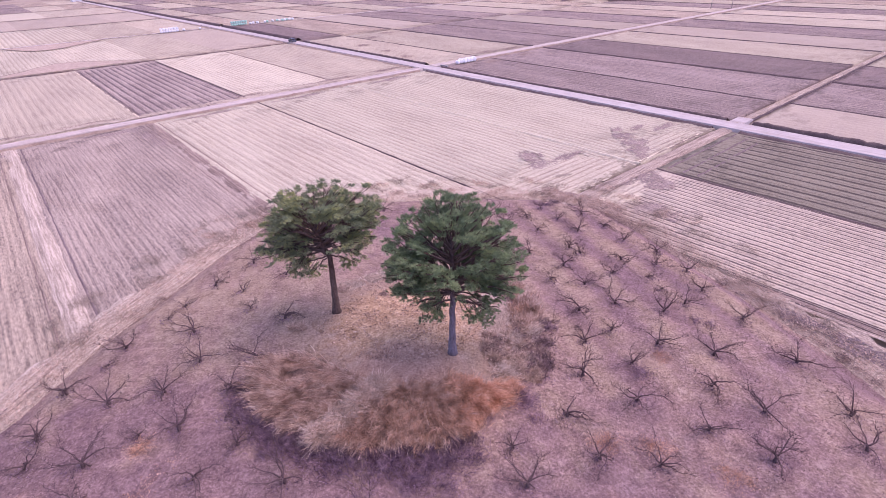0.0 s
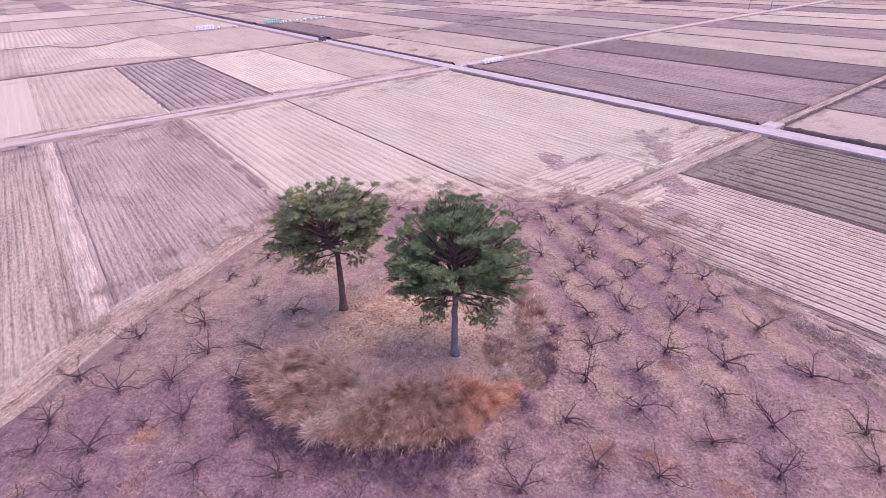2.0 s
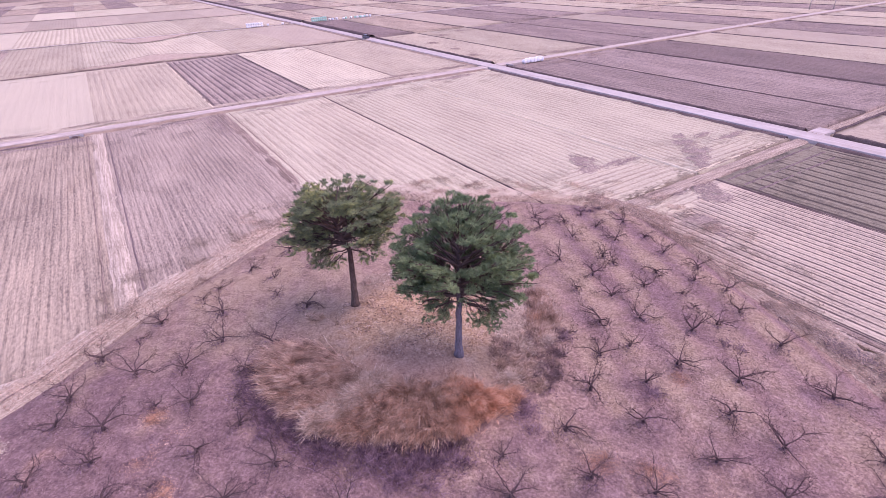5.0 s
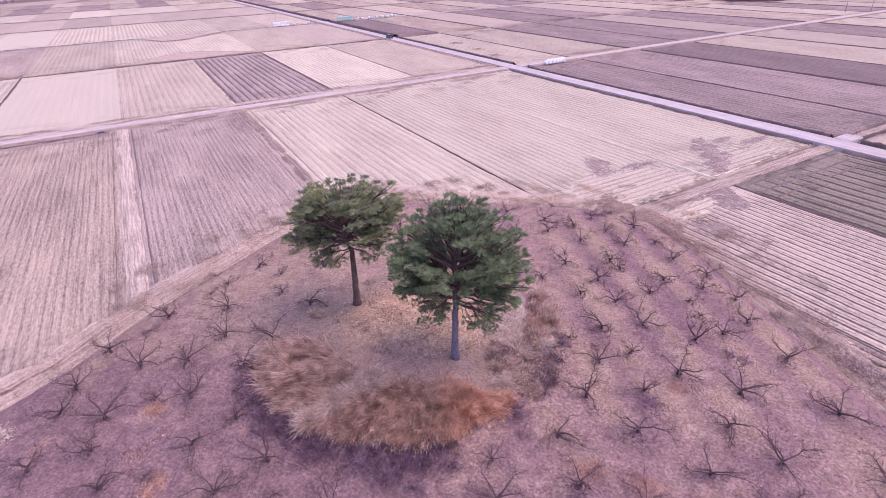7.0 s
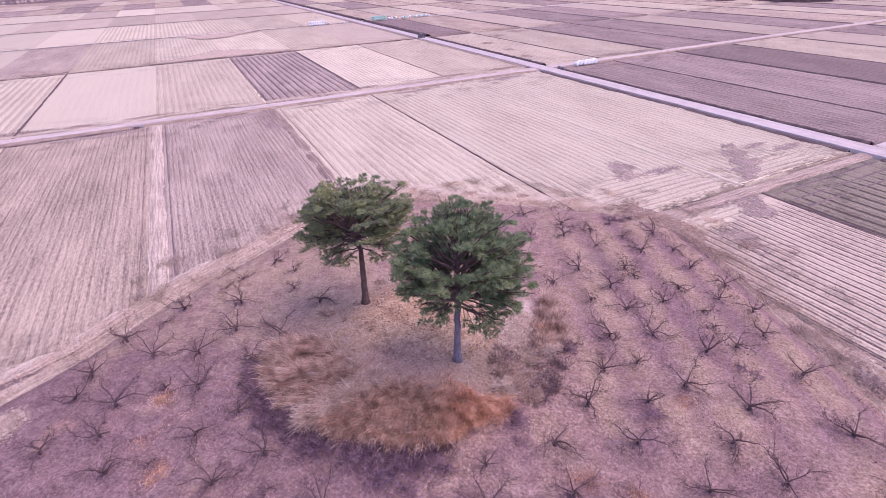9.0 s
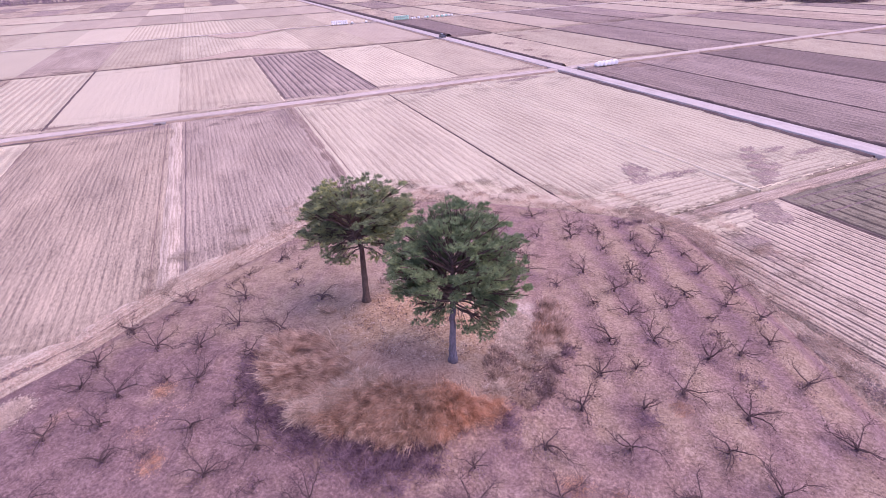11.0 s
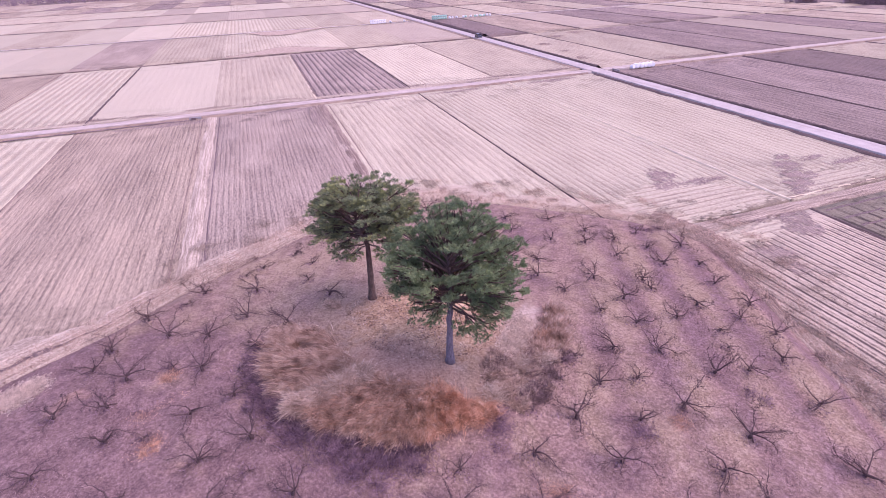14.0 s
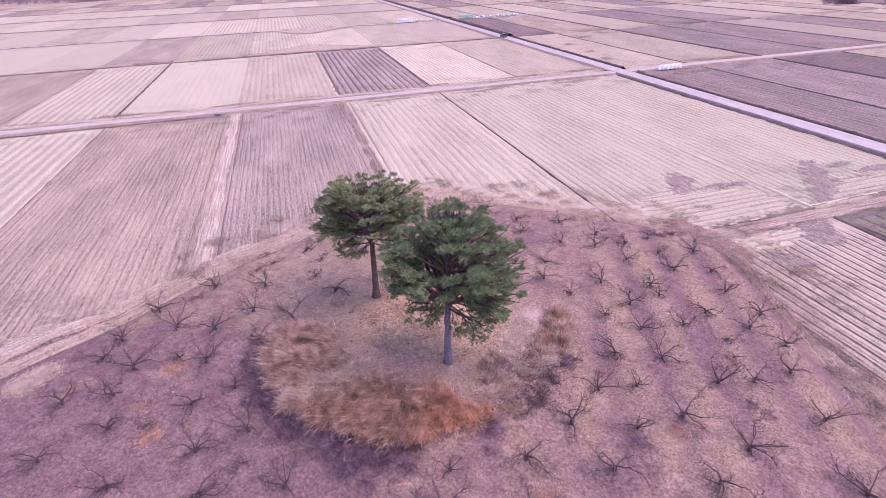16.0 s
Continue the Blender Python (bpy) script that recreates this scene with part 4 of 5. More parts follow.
def wedge(line, curve, words):
    """A strip of unploughed land between a straight track and a wavering bank; curve: (b, a) of the bank."""
    bs = np.linspace(curve[0][0], curve[-1][0], 60)
    rim = np.interp(bs, [c[0] for c in curve], [c[1] for c in curve])
    rim = np.convolve(np.pad(rim, 4, mode="edge"), np.ones(9) / 9, "valid") + 0.5 * np.sin(bs * 0.9)
    side = 1.0 if line > rim.mean() else -1.0
    for name, mat, near, far, z, kind in (("fallow_strip", PALETURF, np.full(60, line), rim, 0.16, "strip"), ("bund", DULLRUTS, rim, rim - side * 1.1, 0.24, "bund")):
        verts = []
        for b, p, q in zip(bs, near, far):
            verts += [(*plan(p, b), z), (*plan(q, b), z)]
        faces = [(2 * i, 2 * i + 1, 2 * i + 3, 2 * i + 2)[::int(side)] for i in range(59)]
        me = mesh_of(name, verts, faces, mat)
        lay_uv(me, [(b, w) for b in bs for w in (0.0, 1.1)])
        tagged(new(name, me), words if kind == "strip" else "low winding bank at the edge of a field", kind, kind="structure")


wedge(-97.2, [(-112, -97.6), (-101, -101.5), (-92, -111), (-84, -118), (-72, -108), (-63, -100), (-59, -98)], "narrow smooth strip of fallow land beside a track")
wedge(-187.5, [(-96, -184), (-88, -166), (-77, -166), (-64, -180), (-56, -186.5)], "narrow smooth strip of fallow land beside a track")


# ---------------------------------------------------------------- the two pines
def bent(start, heading, length, steps, rng, curl=0.25, lift=0.0):
    """A branch's path: it wanders, and lifts or droops on the way."""
    p, d, out = Vector(start), Vector(heading).normalized(), [Vector(start)]
    for _ in range(steps):
        d = (d + Vector(rng.normal(size=3)) * curl + Vector((0, 0, lift))).normalized()
        p = p + d * (length / steps)
        out.append(p.copy())
    return out


def pine(x, y, trunk_path, radius, boughs, bark, needle, label, seed, off=(0.0, 0.0), hollows=()):
    """hollows: (x, y, z, rx, ry, rz), the open spaces in the crown where limbs show bare. boughs: (tip height, azimuth, reach, droop); each carries a flat fan of twigs with a clump of needle tufts at every twig's end."""
    rng = np.random.default_rng(seed)
    tree = empty("pine_tree", pose(x, y, on_hill(x, y) - 0.1), label=label, category="tree", group="pines on the hill")
    path = [Vector(p) for p in trunk_path]
    fine = []
    for i in range(len(path) - 1):
        for k in range(4):
            fine.append(path[i].lerp(path[i + 1], k / 4))
    fine.append(path[-1])
    n = len(fine)
    for i in range(1, n - 1):
        fine[i] = fine[i] + Vector((rng.normal() * 0.025, rng.normal() * 0.025, 0))
    radii = [radius * (1 - 0.8 * (i / (n - 1)) ** 1.3) + radius * 0.6 * math.exp(-i * 0.9) for i in range(n)]
    v, f = tube(fine, radii, 12)
    part("trunk", mesh_of("trunk", v, f, bark, True), tree, "tall bare pine trunk with rough plated bark")
    tufts, axes = [], []
    low, top = min(b[0] for b in boughs), max(b[0] for b in boughs)
    for height, azimuth, reach, droop in boughs:
        a = radians(azimuth)
        rise = (0.3 + 0.4 * (height - low) / (top - low)) * (1 - droop) - 0.2 * droop
        start_z = min(max(low + 1.3 + rng.uniform(0, 1.8), height - rise * reach), path[-1].z - 0.3 - rng.uniform(0, 1.2))
        i = min(range(n), key=lambda k: abs(fine[k].z - start_z))
        root = fine[i]
        tip = Vector((off[0] + reach * math.cos(a), off[1] + reach * math.sin(a), height))
        swing = Vector(rng.normal(size=3)) * 0.1 * reach
        mid = root.lerp(tip, 0.5) + Vector((0, 0, 0.12 * reach * (0.4 + droop))) + Vector((swing.x, swing.y, swing.z * 0.4))
        limb = [root * (1 - u) ** 2 + mid * 2 * u * (1 - u) + tip * u * u for u in np.linspace(0, 1, 10)]
        for k in range(2, 9):
            limb[k] = limb[k] + Vector(rng.normal(size=3)) * 0.05
        r0 = min(radii[i] * 0.7, 0.028 + reach * 0.017)
        pieces = [tube(limb, [r0 * (1 - 0.85 * k / 9) + 0.006 for k in range(10)], 6)]
        out = Vector((math.cos(a), math.sin(a), 0))
        side = Vector((-out.y, out.x, 0))
        count = int(reach * (1.9 - 0.6 * droop)) + 3
        pads = []
        for k in range(count):
            u = 0.42 + 0.58 * (k + rng.uniform(0, 1)) / count
            fan = rng.uniform(-1, 1) * 0.42 * reach * (1.15 - 0.55 * u)
            at = limb[min(9, int(u * 9))]
            pad = at + side * fan + out * abs(fan) * 0.12
            pad.z += rng.normal() * 0.12 + 0.08 - droop * (abs(fan) * 0.4 + rng.uniform(0, 0.9))
            if not any(((pad.x - h[0]) / h[3]) ** 2 + ((pad.y - h[1]) / h[4]) ** 2 + ((pad.z - h[2]) / h[5]) ** 2 < 1 for h in hollows):
                pads.append((u, pad))
        if len(pads) < 0.6 * count:
            continue
        for u, pad in pads:
            fork = limb[max(1, int(u * 9) - 2)]
            knee = fork.lerp(pad, 0.55) + Vector(rng.normal(size=3)) * 0.08
            pieces.append(tube([fork, knee, pad], [0.028, 0.02, 0.01], 4))
            size = rng.uniform(0.32, 0.58)
            m = int((58 - 26 * droop) * size * size) + 6
            d = unit(rng.normal(size=(m, 3)))
            d[:, 2] = np.abs(d[:, 2]) * 0.8 - 0.15
            knob = d * rng.uniform(0.45, 1.0, m)[:, None] * np.array([size, size, size * (0.4 + 0.5 * droop)])
            knob[:, 2] -= droop * 0.5 * np.linalg.norm(knob[:, :2], axis=1)
            away = np.array([out.x, out.y, 0.0])
            grow = unit(d * np.array([0.9, 0.9, 0.5]) + away * 0.35 + np.array([0, 0, 0.75 - 1.1 * droop]))
            tufts.append(knob + np.array(pad))
            axes.append(grow)
            for q in range(0, m, 3):
                pieces.append(tube([pad, Vector(knob[q]) + pad], [0.009, 0.005], 3))
        v, f = joined(pieces)
        part("limb", mesh_of("limb", v, f, BARK_LIMB, True), tree)
    t, ax = np.concatenate(tufts), np.concatenate(axes)
    per = 36
    k = len(t) * per
    size = np.repeat(rng.uniform(0.75, 1.25, len(t)), per)
    along = np.repeat(ax, per, 0)
    base = np.repeat(t, per, 0) + along * (rng.uniform(-0.11, 0.05, k) * size)[:, None] + rng.normal(size=(k, 3)) * 0.02
    direction = unit(along * 0.85 + unit(rng.normal(size=(k, 3))))
    crown = blades_mesh("crown", base, direction, size * rng.uniform(0.11, 0.185, k), rng.uniform(0.016, 0.027, k), needle, 0, rng, along)
    part("crown", crown, tree, "dense crown of needle tufts in layered clumps")
    return tree


def boughs_of(rng, outline, n, open_from):
    """Boughs over a crown: outline is (height, radius) from the lowest to the top; below open_from the side towards the south stays open."""
    hs, rs = [h for h, r in outline], [r for h, r in outline]
    heights = np.linspace(hs[0], hs[-1], 200)
    weight = np.interp(heights, hs, rs) + 0.5
    heights = np.interp(np.linspace(0, 1, n), np.cumsum(weight) / weight.sum(), heights)
    boughs = []
    for i, h in enumerate(heights):
        a = i * 137.508 + rng.normal() * 10
        south = max(0.0, -math.sin(radians(a)))
        if h < open_from and south > 0.45:
            continue
        if south > 0.8 and hs[0] + 1.7 < h < hs[0] + 2.7:
            continue
        boughs.append((h + rng.normal() * 0.12, a, np.interp(h, hs, rs) * rng.uniform(0.8, 1.0), max(0.0, 0.3 - 0.12 * (h - hs[0]))))
    return boughs


rng = np.random.default_rng(11)
near_boughs = boughs_of(rng, [(6.3, 4.9), (7.0, 5.6), (8.0, 5.9), (9.2, 5.7), (10.4, 5.0), (11.4, 4.0), (12.1, 2.8), (12.5, 1.6)], 72, 7.6)
near_boughs += [(3.5, -10, 3.2, 0.9), (4.2, -15, 3.5, 0.8), (5.0, 6, 4.4, 0.6), (4.9, -42, 3.4, 0.7), (3.9, 12, 2.9, 0.9), (5.7, -12, 4.7, 0.5), (5.5, 40, 3.7, 0.5), (4.5, -2, 3.9, 0.8), (6.3, -28, 4.7, 0.3),
                (3.9, 190, 2.0, 0.9), (4.8, 180, 3.1, 0.7), (4.5, 208, 2.6, 0.8), (5.6, 170, 3.8, 0.5), (3.5, 168, 1.7, 0.9), (5.4, 215, 3.6, 0.5), (7.6, 186, 4.9, 0.2), (8.3, 196, 4.8, 0.1), (6.6, 200, 4.3, 0.3),
                (12.5, 90, 1.0, 0.0), (12.6, 40, 1.3, 0.0), (12.4, 150, 1.3, 0.0), (12.2, 80, 2.2, 0.0), (12.1, 15, 2.0, 0.0), (12.1, 165, 2.0, 0.0), (12.4, 270, 0.9, 0.0), (11.9, 230, 2.0, 0.0), (11.9, 310, 2.0, 0.0), (11.6, 120, 2.8, 0.0)]
pine(-0.5, 32.6, [(0, 0, 0), (0.05, 0.02, 2.2), (0.1, 0.0, 4.6), (0.12, 0.03, 6.4), (0.18, 0.05, 7.9), (0.14, 0.0, 9.0), (0.1, 0.1, 10.2)], 0.265,
     near_boughs, BARK_NEAR, NEEDLE, "tall dark green pine with grey trunk and full drooping crown", 21, (0.2, 0.8),
     [(0.1, -1.6, 9.9, 1.9, 1.5, 0.85), (0.1, -3.4, 10.8, 1.9, 1.4, 0.95), (0.0, -1.3, 6.2, 0.9, 1.9, 1.2), (0.0, -3.2, 7.3, 0.9, 1.6, 1.0), (1.6, -1.2, 5.8, 1.1, 1.8, 0.7), (1.5, -3.2, 7.0, 1.0, 1.4, 0.6), (-1.0, -0.9, 5.8, 0.8, 1.3, 0.7), (2.6, -2.2, 9.4, 0.8, 0.9, 0.5)])
far_boughs = boughs_of(rng, [(7.6, 3.9), (8.3, 4.9), (9.1, 5.2), (10.0, 5.1), (10.8, 4.5), (11.4, 3.4), (11.7, 1.8)], 64, 8.5)
far_boughs += [(6.7, 185, 6.2, 0.2), (6.2, 192, 5.4, 0.4), (7.0, 176, 5.8, 0.15), (10.0, 0, 5.0, 0.0), (10.3, 24, 4.8, 0.0), (4.9, 200, 3.0, 0.8), (5.1, 178, 3.4, 0.8),
               (6.5, 190, 5.3, 0.4), (5.6, 196, 3.7, 0.7), (4.8, 186, 2.7, 0.9), (4.3, 205, 1.9, 0.9), (6.0, 176, 4.4, 0.6), (7.4, 184, 5.3, 0.2), (8.6, 190, 5.2, 0.1), (9.4, 178, 5.0, 0.0), (5.3, -12, 2.1, 0.8),
               (6.2, 2, 3.2, 0.6), (6.9, 10, 4.1, 0.4), (5.0, 20, 2.4, 0.8), (7.9, -14, 4.5, 0.2), (9.0, -4, 4.9, 0.0), (9.7, 8, 4.6, 0.0), (10.4, 260, 2.6, 0.0), (10.6, 300, 2.4, 0.0), (9.9, 235, 3.4, 0.0)]
pine(-10.65, 39.2, [(0, 0, 0), (0.03, 0.0, 2.0), (0.09, 0.02, 4.2), (0.1, 0.05, 5.6), (-0.2, 0.1, 6.6), (-0.75, 0.1, 8.0), (-0.95, 0.1, 9.6)], 0.3,
     far_boughs, BARK_FAR, NEEDLE2, "tall olive-green pine with brown trunk and open flat-topped crown", 5, (0.0, 0.3),
     [(-0.5, -1.4, 8.5, 1.9, 1.8, 1.3), (-0.4, -3.4, 9.4, 1.9, 1.6, 1.2), (0.3, -1.3, 6.2, 1.0, 1.8, 1.5), (0.2, -3.0, 7.2, 1.0, 1.6, 1.3), (-3.6, -1.5, 8.6, 0.8, 1.2, 0.5), (2.4, -1.6, 9.9, 0.6, 1.0, 0.5), (-1.2, 0.0, 6.0, 0.7, 1.0, 0.6)])


# ---------------------------------------------------------------- bare orchard trees
def orchard_tree(seed):
    """A low pruned fruit tree: short trunk, open vase of limbs, thin twigs. Built at the origin."""
    rng = np.random.default_rng(seed)
    tree = empty("orchard_tree", pose(0, 0, 0), label="low pruned bare fruit tree with dark spreading limbs", category="fruit tree", group="orchard trees")
    lean = rng.normal(size=2) * 0.08
    top = Vector((lean[0], lean[1], rng.uniform(0.22, 0.4)))
    v, f = tube([(0, 0, -0.15), top * 0.45, top], [0.15, 0.1, 0.09], 7)
    part("trunk", mesh_of("trunk", v, f, BARK_SHRUB, True), tree)
    count = int(rng.integers(6, 9))
    turn = rng.uniform(0, 360)
    for i in range(count):
        a = radians(turn + 360 * i / count + rng.normal() * 18)
        e = radians(rng.choice([rng.uniform(2, 20), rng.uniform(20, 48)]))
        length = rng.uniform(1.35, 2.35)
        limb = bent(top, (math.cos(a) * math.cos(e), math.sin(a) * math.cos(e), math.sin(e)), length, 7, rng, 0.27, 0.05 if e < 0.35 else -0.03)
        thick = rng.uniform(0.8, 1.25)
        pieces = [tube(limb, [thick * r for r in (0.052, 0.043, 0.036, 0.029, 0.023, 0.017, 0.012, 0.007)], 5)]
        for j in range(2, 8):
            for _ in range(int(rng.integers(2, 4))):
                go = (limb[j] - limb[j - 1]).normalized() + Vector(rng.normal(size=3)) * 0.62 + Vector((0, 0, 0.1))
                twig = bent(limb[j], go, rng.uniform(0.35, 0.95), 3, rng, 0.22, 0.02)
                pieces.append(tube(twig, [0.011, 0.008, 0.006, 0.003], 3))
                if rng.random() < 0.6:
                    go2 = (twig[2] - twig[1]).normalized() + Vector(rng.normal(size=3)) * 0.7
                    pieces.append(tube(bent(twig[1], go2, rng.uniform(0.25, 0.55), 2, rng, 0.2, 0.02), [0.009, 0.007, 0.004], 3))
        v, f = joined(pieces)
        part("limb", mesh_of("limb", v, f, BARK_SHRUB, True), tree)
    return tree


FRONT_TREES = [(-22.6, 14.9), (-16.4, 15.2), (-26.5, 19.1), (-13.2, 19.4), (-5.8, 19.4), (3.8, 21.5), (-23.5, 21.2), (-10.9, 22.1), (-16.9, 22.6), (19.5, 23.2), (12.3, 23.0),
               (8.7, 23.5), (-24.7, 23.9), (-29, 24.2), (26.2, 24.3), (3.3, 24.3), (-14.9, 25.1), (16.5, 25.8), (-20.7, 18.7), (-10.4, 17.0), (-22.3, 26.4), (-19.5, 26.7), (7.3, 27), (-29.9, 26.8), (21.1, 27.4),
               (27.2, 27.4), (-16.6, 27.6)]
WEST_TREES = [(-26.3, 29.9), (-17.3, 30.5), (-22.3, 30.6), (-30.8, 31.6), (-16.5, 34.0), (-21, 33.9), (-29.3, 34.8), (-29, 37.1), (-23.3, 38.4), (-15.3, 39.1), (-19.2, 41.3),
              (-26.3, 43.1), (-21.2, 45), (-24.8, 47), (-17.5, 47.5), (-22, 51), (-14, 52), (-18.5, 56), (-11.5, 57.5), (-21.5, 58), (-15, 62.5), (-9, 64.5)]
EAST_TREES = [(12.6, 28.6), (18.5, 30), (9.3, 31.1), (26.8, 33.2), (13.5, 32.6), (20.3, 33.6), (7.6, 34.5), (16.2, 34.9), (10.5, 35.2), (13.0, 36.8), (25.4, 39.1), (18.5, 39.8),
              (11, 39.8), (14.5, 40.8), (21, 41.2), (19.7, 43.6), (23.8, 43.8), (12.5, 44.2), (9.4, 45), (19.3, 46), (15.8, 46.4), (23.8, 47.5)]
BACK_TREES = [(5.8, 47.5), (11.1, 47.8), (21.2, 48.9), (2.7, 49.3), (17.6, 49.5), (13.5, 50.6), (8.1, 50.7), (22.3, 51.9), (12.6, 52), (1.9, 52.7), (19.3, 54.4), (14.5, 56.3),
              (9.8, 56.2), (2.4, 57.8), (18, 58.1), (6.1, 58.4), (-2.5, 58.8), (12.7, 59.5), (9.1, 60.6), (5.7, 61.9), (16.3, 61.9), (-4.2, 62.7), (11.3, 63.7), (0.8, 64.3)]
SAPLINGS = [(-18.35, 19.9), (6.4, 30.6), (8.2, 37.8), (-27.0, 41.0), (-9.5, 19.9)]
SMALL = {(7.6, 34.5): 0.55, (13.0, 36.8): 0.72, (19.3, 46): 0.6, (19.7, 43.6): 0.55, (-16.6, 27.6): 0.5, (-22.3, 26.4): 0.65, (-29.3, 34.8): 0.5, (9.4, 45): 0.7, (-14.9, 25.1): 0.85, (13.5, 32.6): 0.8,
         (5.8, 47.5): 0.8, (9.8, 56.2): 0.75, (2.4, 57.8): 0.7, (12.7, 59.5): 0.75, (-21.2, 45): 0.7, (-26.3, 43.1): 0.7, (-19.2, 41.3): 0.6, (3.3, 24.3): 0.75, (11.3, 63.7): 0.7,
         (26.8, 33.2): 1.22, (20.3, 33.6): 1.08, (25.4, 39.1): 1.1, (12.6, 28.6): 1.1, (16.3, 61.9): 1.1, (-30.8, 31.6): 1.1}
rng = np.random.default_rng(3)
kinds = [orchard_tree(40 + k) for k in range(7)]
spots = FRONT_TREES + WEST_TREES + EAST_TREES + BACK_TREES + SAPLINGS
for i, (x, y) in enumerate(spots):
    size = SMALL.get((x, y), 0.5 if (x, y) in SAPLINGS else rng.uniform(1.0, 1.2) if y < 40 else rng.uniform(0.85, 1.02))
    m = pose(x, y, on_hill(x, y) - 0.03, 0, 0, rng.uniform(0, 360)) @ Matrix.Scale(size, 4)
    if i < len(kinds):
        kinds[i].matrix_world = m
    else:
        made = copy_thing(kinds[i % len(kinds)], Matrix())
        made.matrix_basis = m


# ---------------------------------------------------------------- grasses and brambles
def scatter(rng, n, cx, cy, rx, ry, turn=0.0):
    """Points in a turned ellipse."""
    r = np.sqrt(rng.uniform(0, 1, n))
    a = rng.uniform(0, 2 * math.pi, n)
    x, y = r * np.cos(a) * rx, r * np.sin(a) * ry
    c, s = math.cos(radians(turn)), math.sin(radians(turn))
    return cx + x * c - y * s, cy + x * s + y * c


def grass(name, x, y, length, width, mat, words, category, lean=0.35, bend=0.3, comb=0.0, lift=0.0, seed=1):
    """A stand of dry blades over the ground; comb: how far they lie away from the mound's middle."""
    rng = np.random.default_rng(seed)
    n = len(x)
    base = np.stack([x, y, np.maximum(hill_height(x, y), 0.1) - 0.04 + lift * rng.uniform(0.3, 1.0, n)], 1)
    away = unit(np.stack([x + 4.5, y - 41.0], 1)) * comb
    swirl = 0.2 * np.stack([wobble(x, y, 1.6), wobble(y, x, 1.5)], 1) * min(1.0, comb * 2)
    swirl += 0.24 * np.stack([wobble(x + 3, y, 3.4), wobble(y + 1, x, 3.1)], 1) * min(1.0, comb * 2)
    tall = 1.0 + (0.3 * wobble(x + 1, y + 2, 2.4) if comb else 0.0)
    direction = np.concatenate([rng.normal(size=(n, 2)) * lean + away + swirl, np.ones((n, 1))], 1)
    me = blades_mesh(name, base, unit(direction), length * tall * rng.uniform(0.55, 1.15, n), width * rng.uniform(0.7, 1.3, n), mat, bend, rng)
    return tagged(new(name, me), words, category, kind="stuff")


def stand(rng, n, clumps, spread):
    """Points gathered in tussocks: clumps is a list of (x, y, rx, ry, turn, weight)."""
    weights = np.array([c[5] for c in clumps], float)
    xs, ys = [], []
    for c, k in zip(clumps, (n * weights / weights.sum()).astype(int)):
        m = max(1, k // 110)
        cx, cy = scatter(rng, m, *c[:5])
        pick = rng.integers(0, m, k)
        xs.append(cx[pick] + rng.normal(size=k) * spread)
        ys.append(cy[pick] + rng.normal(size=k) * spread)
    return np.concatenate(xs), np.concatenate(ys)


def sown(rng, n, corners, ragged=0.35):
    """Random points over a polygon of the plan, with a ragged rim."""
    p = np.array(corners, float)
    lo, hi = p.min(0) - ragged, p.max(0) + ragged
    x, y = rng.uniform(lo[0], hi[0], n), rng.uniform(lo[1], hi[1], n)
    keep = within(x + rng.normal(size=n) * ragged, y + rng.normal(size=n) * ragged, corners)
    return x[keep], y[keep]


rng = np.random.default_rng(8)
STAND_WEST = [(-15.9, 31.3), (-14.6, 28.8), (-12.6, 27.0), (-10.4, 25.9), (-8.6, 26.3), (-6.6, 28.6), (-6.9, 29.4), (-9.4, 31.1), (-13.3, 33.4), (-15.5, 32.8)]
STAND_SOUTH = [(-9.2, 25.3), (-6.4, 24.4), (-2.6, 24.5), (-0.6, 25.1), (0.5, 26.2), (0.2, 29.4), (-2.8, 29.3), (-4.8, 28.3), (-6.3, 28.2), (-7.8, 26.4)]
STAND_RUST = [(-0.3, 25.3), (0.9, 26.0), (2.4, 27.7), (4.1, 29.2), (3.8, 30.0), (2.0, 29.2), (0.0, 30.2), (-1.0, 29.6), (-0.4, 27.4)]
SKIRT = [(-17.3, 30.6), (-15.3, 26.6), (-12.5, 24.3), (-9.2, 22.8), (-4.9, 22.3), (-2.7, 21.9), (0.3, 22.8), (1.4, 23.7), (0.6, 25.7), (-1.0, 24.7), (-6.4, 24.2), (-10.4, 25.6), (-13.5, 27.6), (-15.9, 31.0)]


def off_hollow(x, y):
    keep = ((x + 11.9) / 1.3) ** 2 + ((y - 31.0) / 0.8) ** 2 > 1
    gaps = wobble(x, y + 5, 2.7) + 0.5 * wobble(y, x, 5.1) > -1.1
    lane = np.abs((x + 7.2) * 0.777 - (y - 27.2) * 0.629) < 0.75 + 0.25 * wobble(x, y, 2.2)
    keep = keep & gaps & ~(lane & (y < 29.6))
    return x[keep], y[keep]


for k, (corners, n) in enumerate(((STAND_WEST, 31000), (STAND_SOUTH, 27000))):
    x, y = off_hollow(*sown(rng, n, corners))
    grass("tall_grass", x, y, 1.5, 0.03, REED, "stand of tall dry tan grass combed down the mound's foot", "grass", 0.24, 0.5, 0.55, 0, 2 + k * 50)
    x, y = off_hollow(*sown(rng, n // 5, corners))
    grass("tall_grass", x, y, 1.75, 0.044, REED, "coarse bleached strands standing out of the tall grass", "grass", 0.18, 0.5, 0.6, 0, 22 + k * 50)
x, y = sown(rng, 17000, STAND_RUST)
grass("rusty_grass", x, y, 1.55, 0.033, RUST, "stand of rusty orange dry grass", "grass", 0.15, 0.5, 0.5, 0, 3)
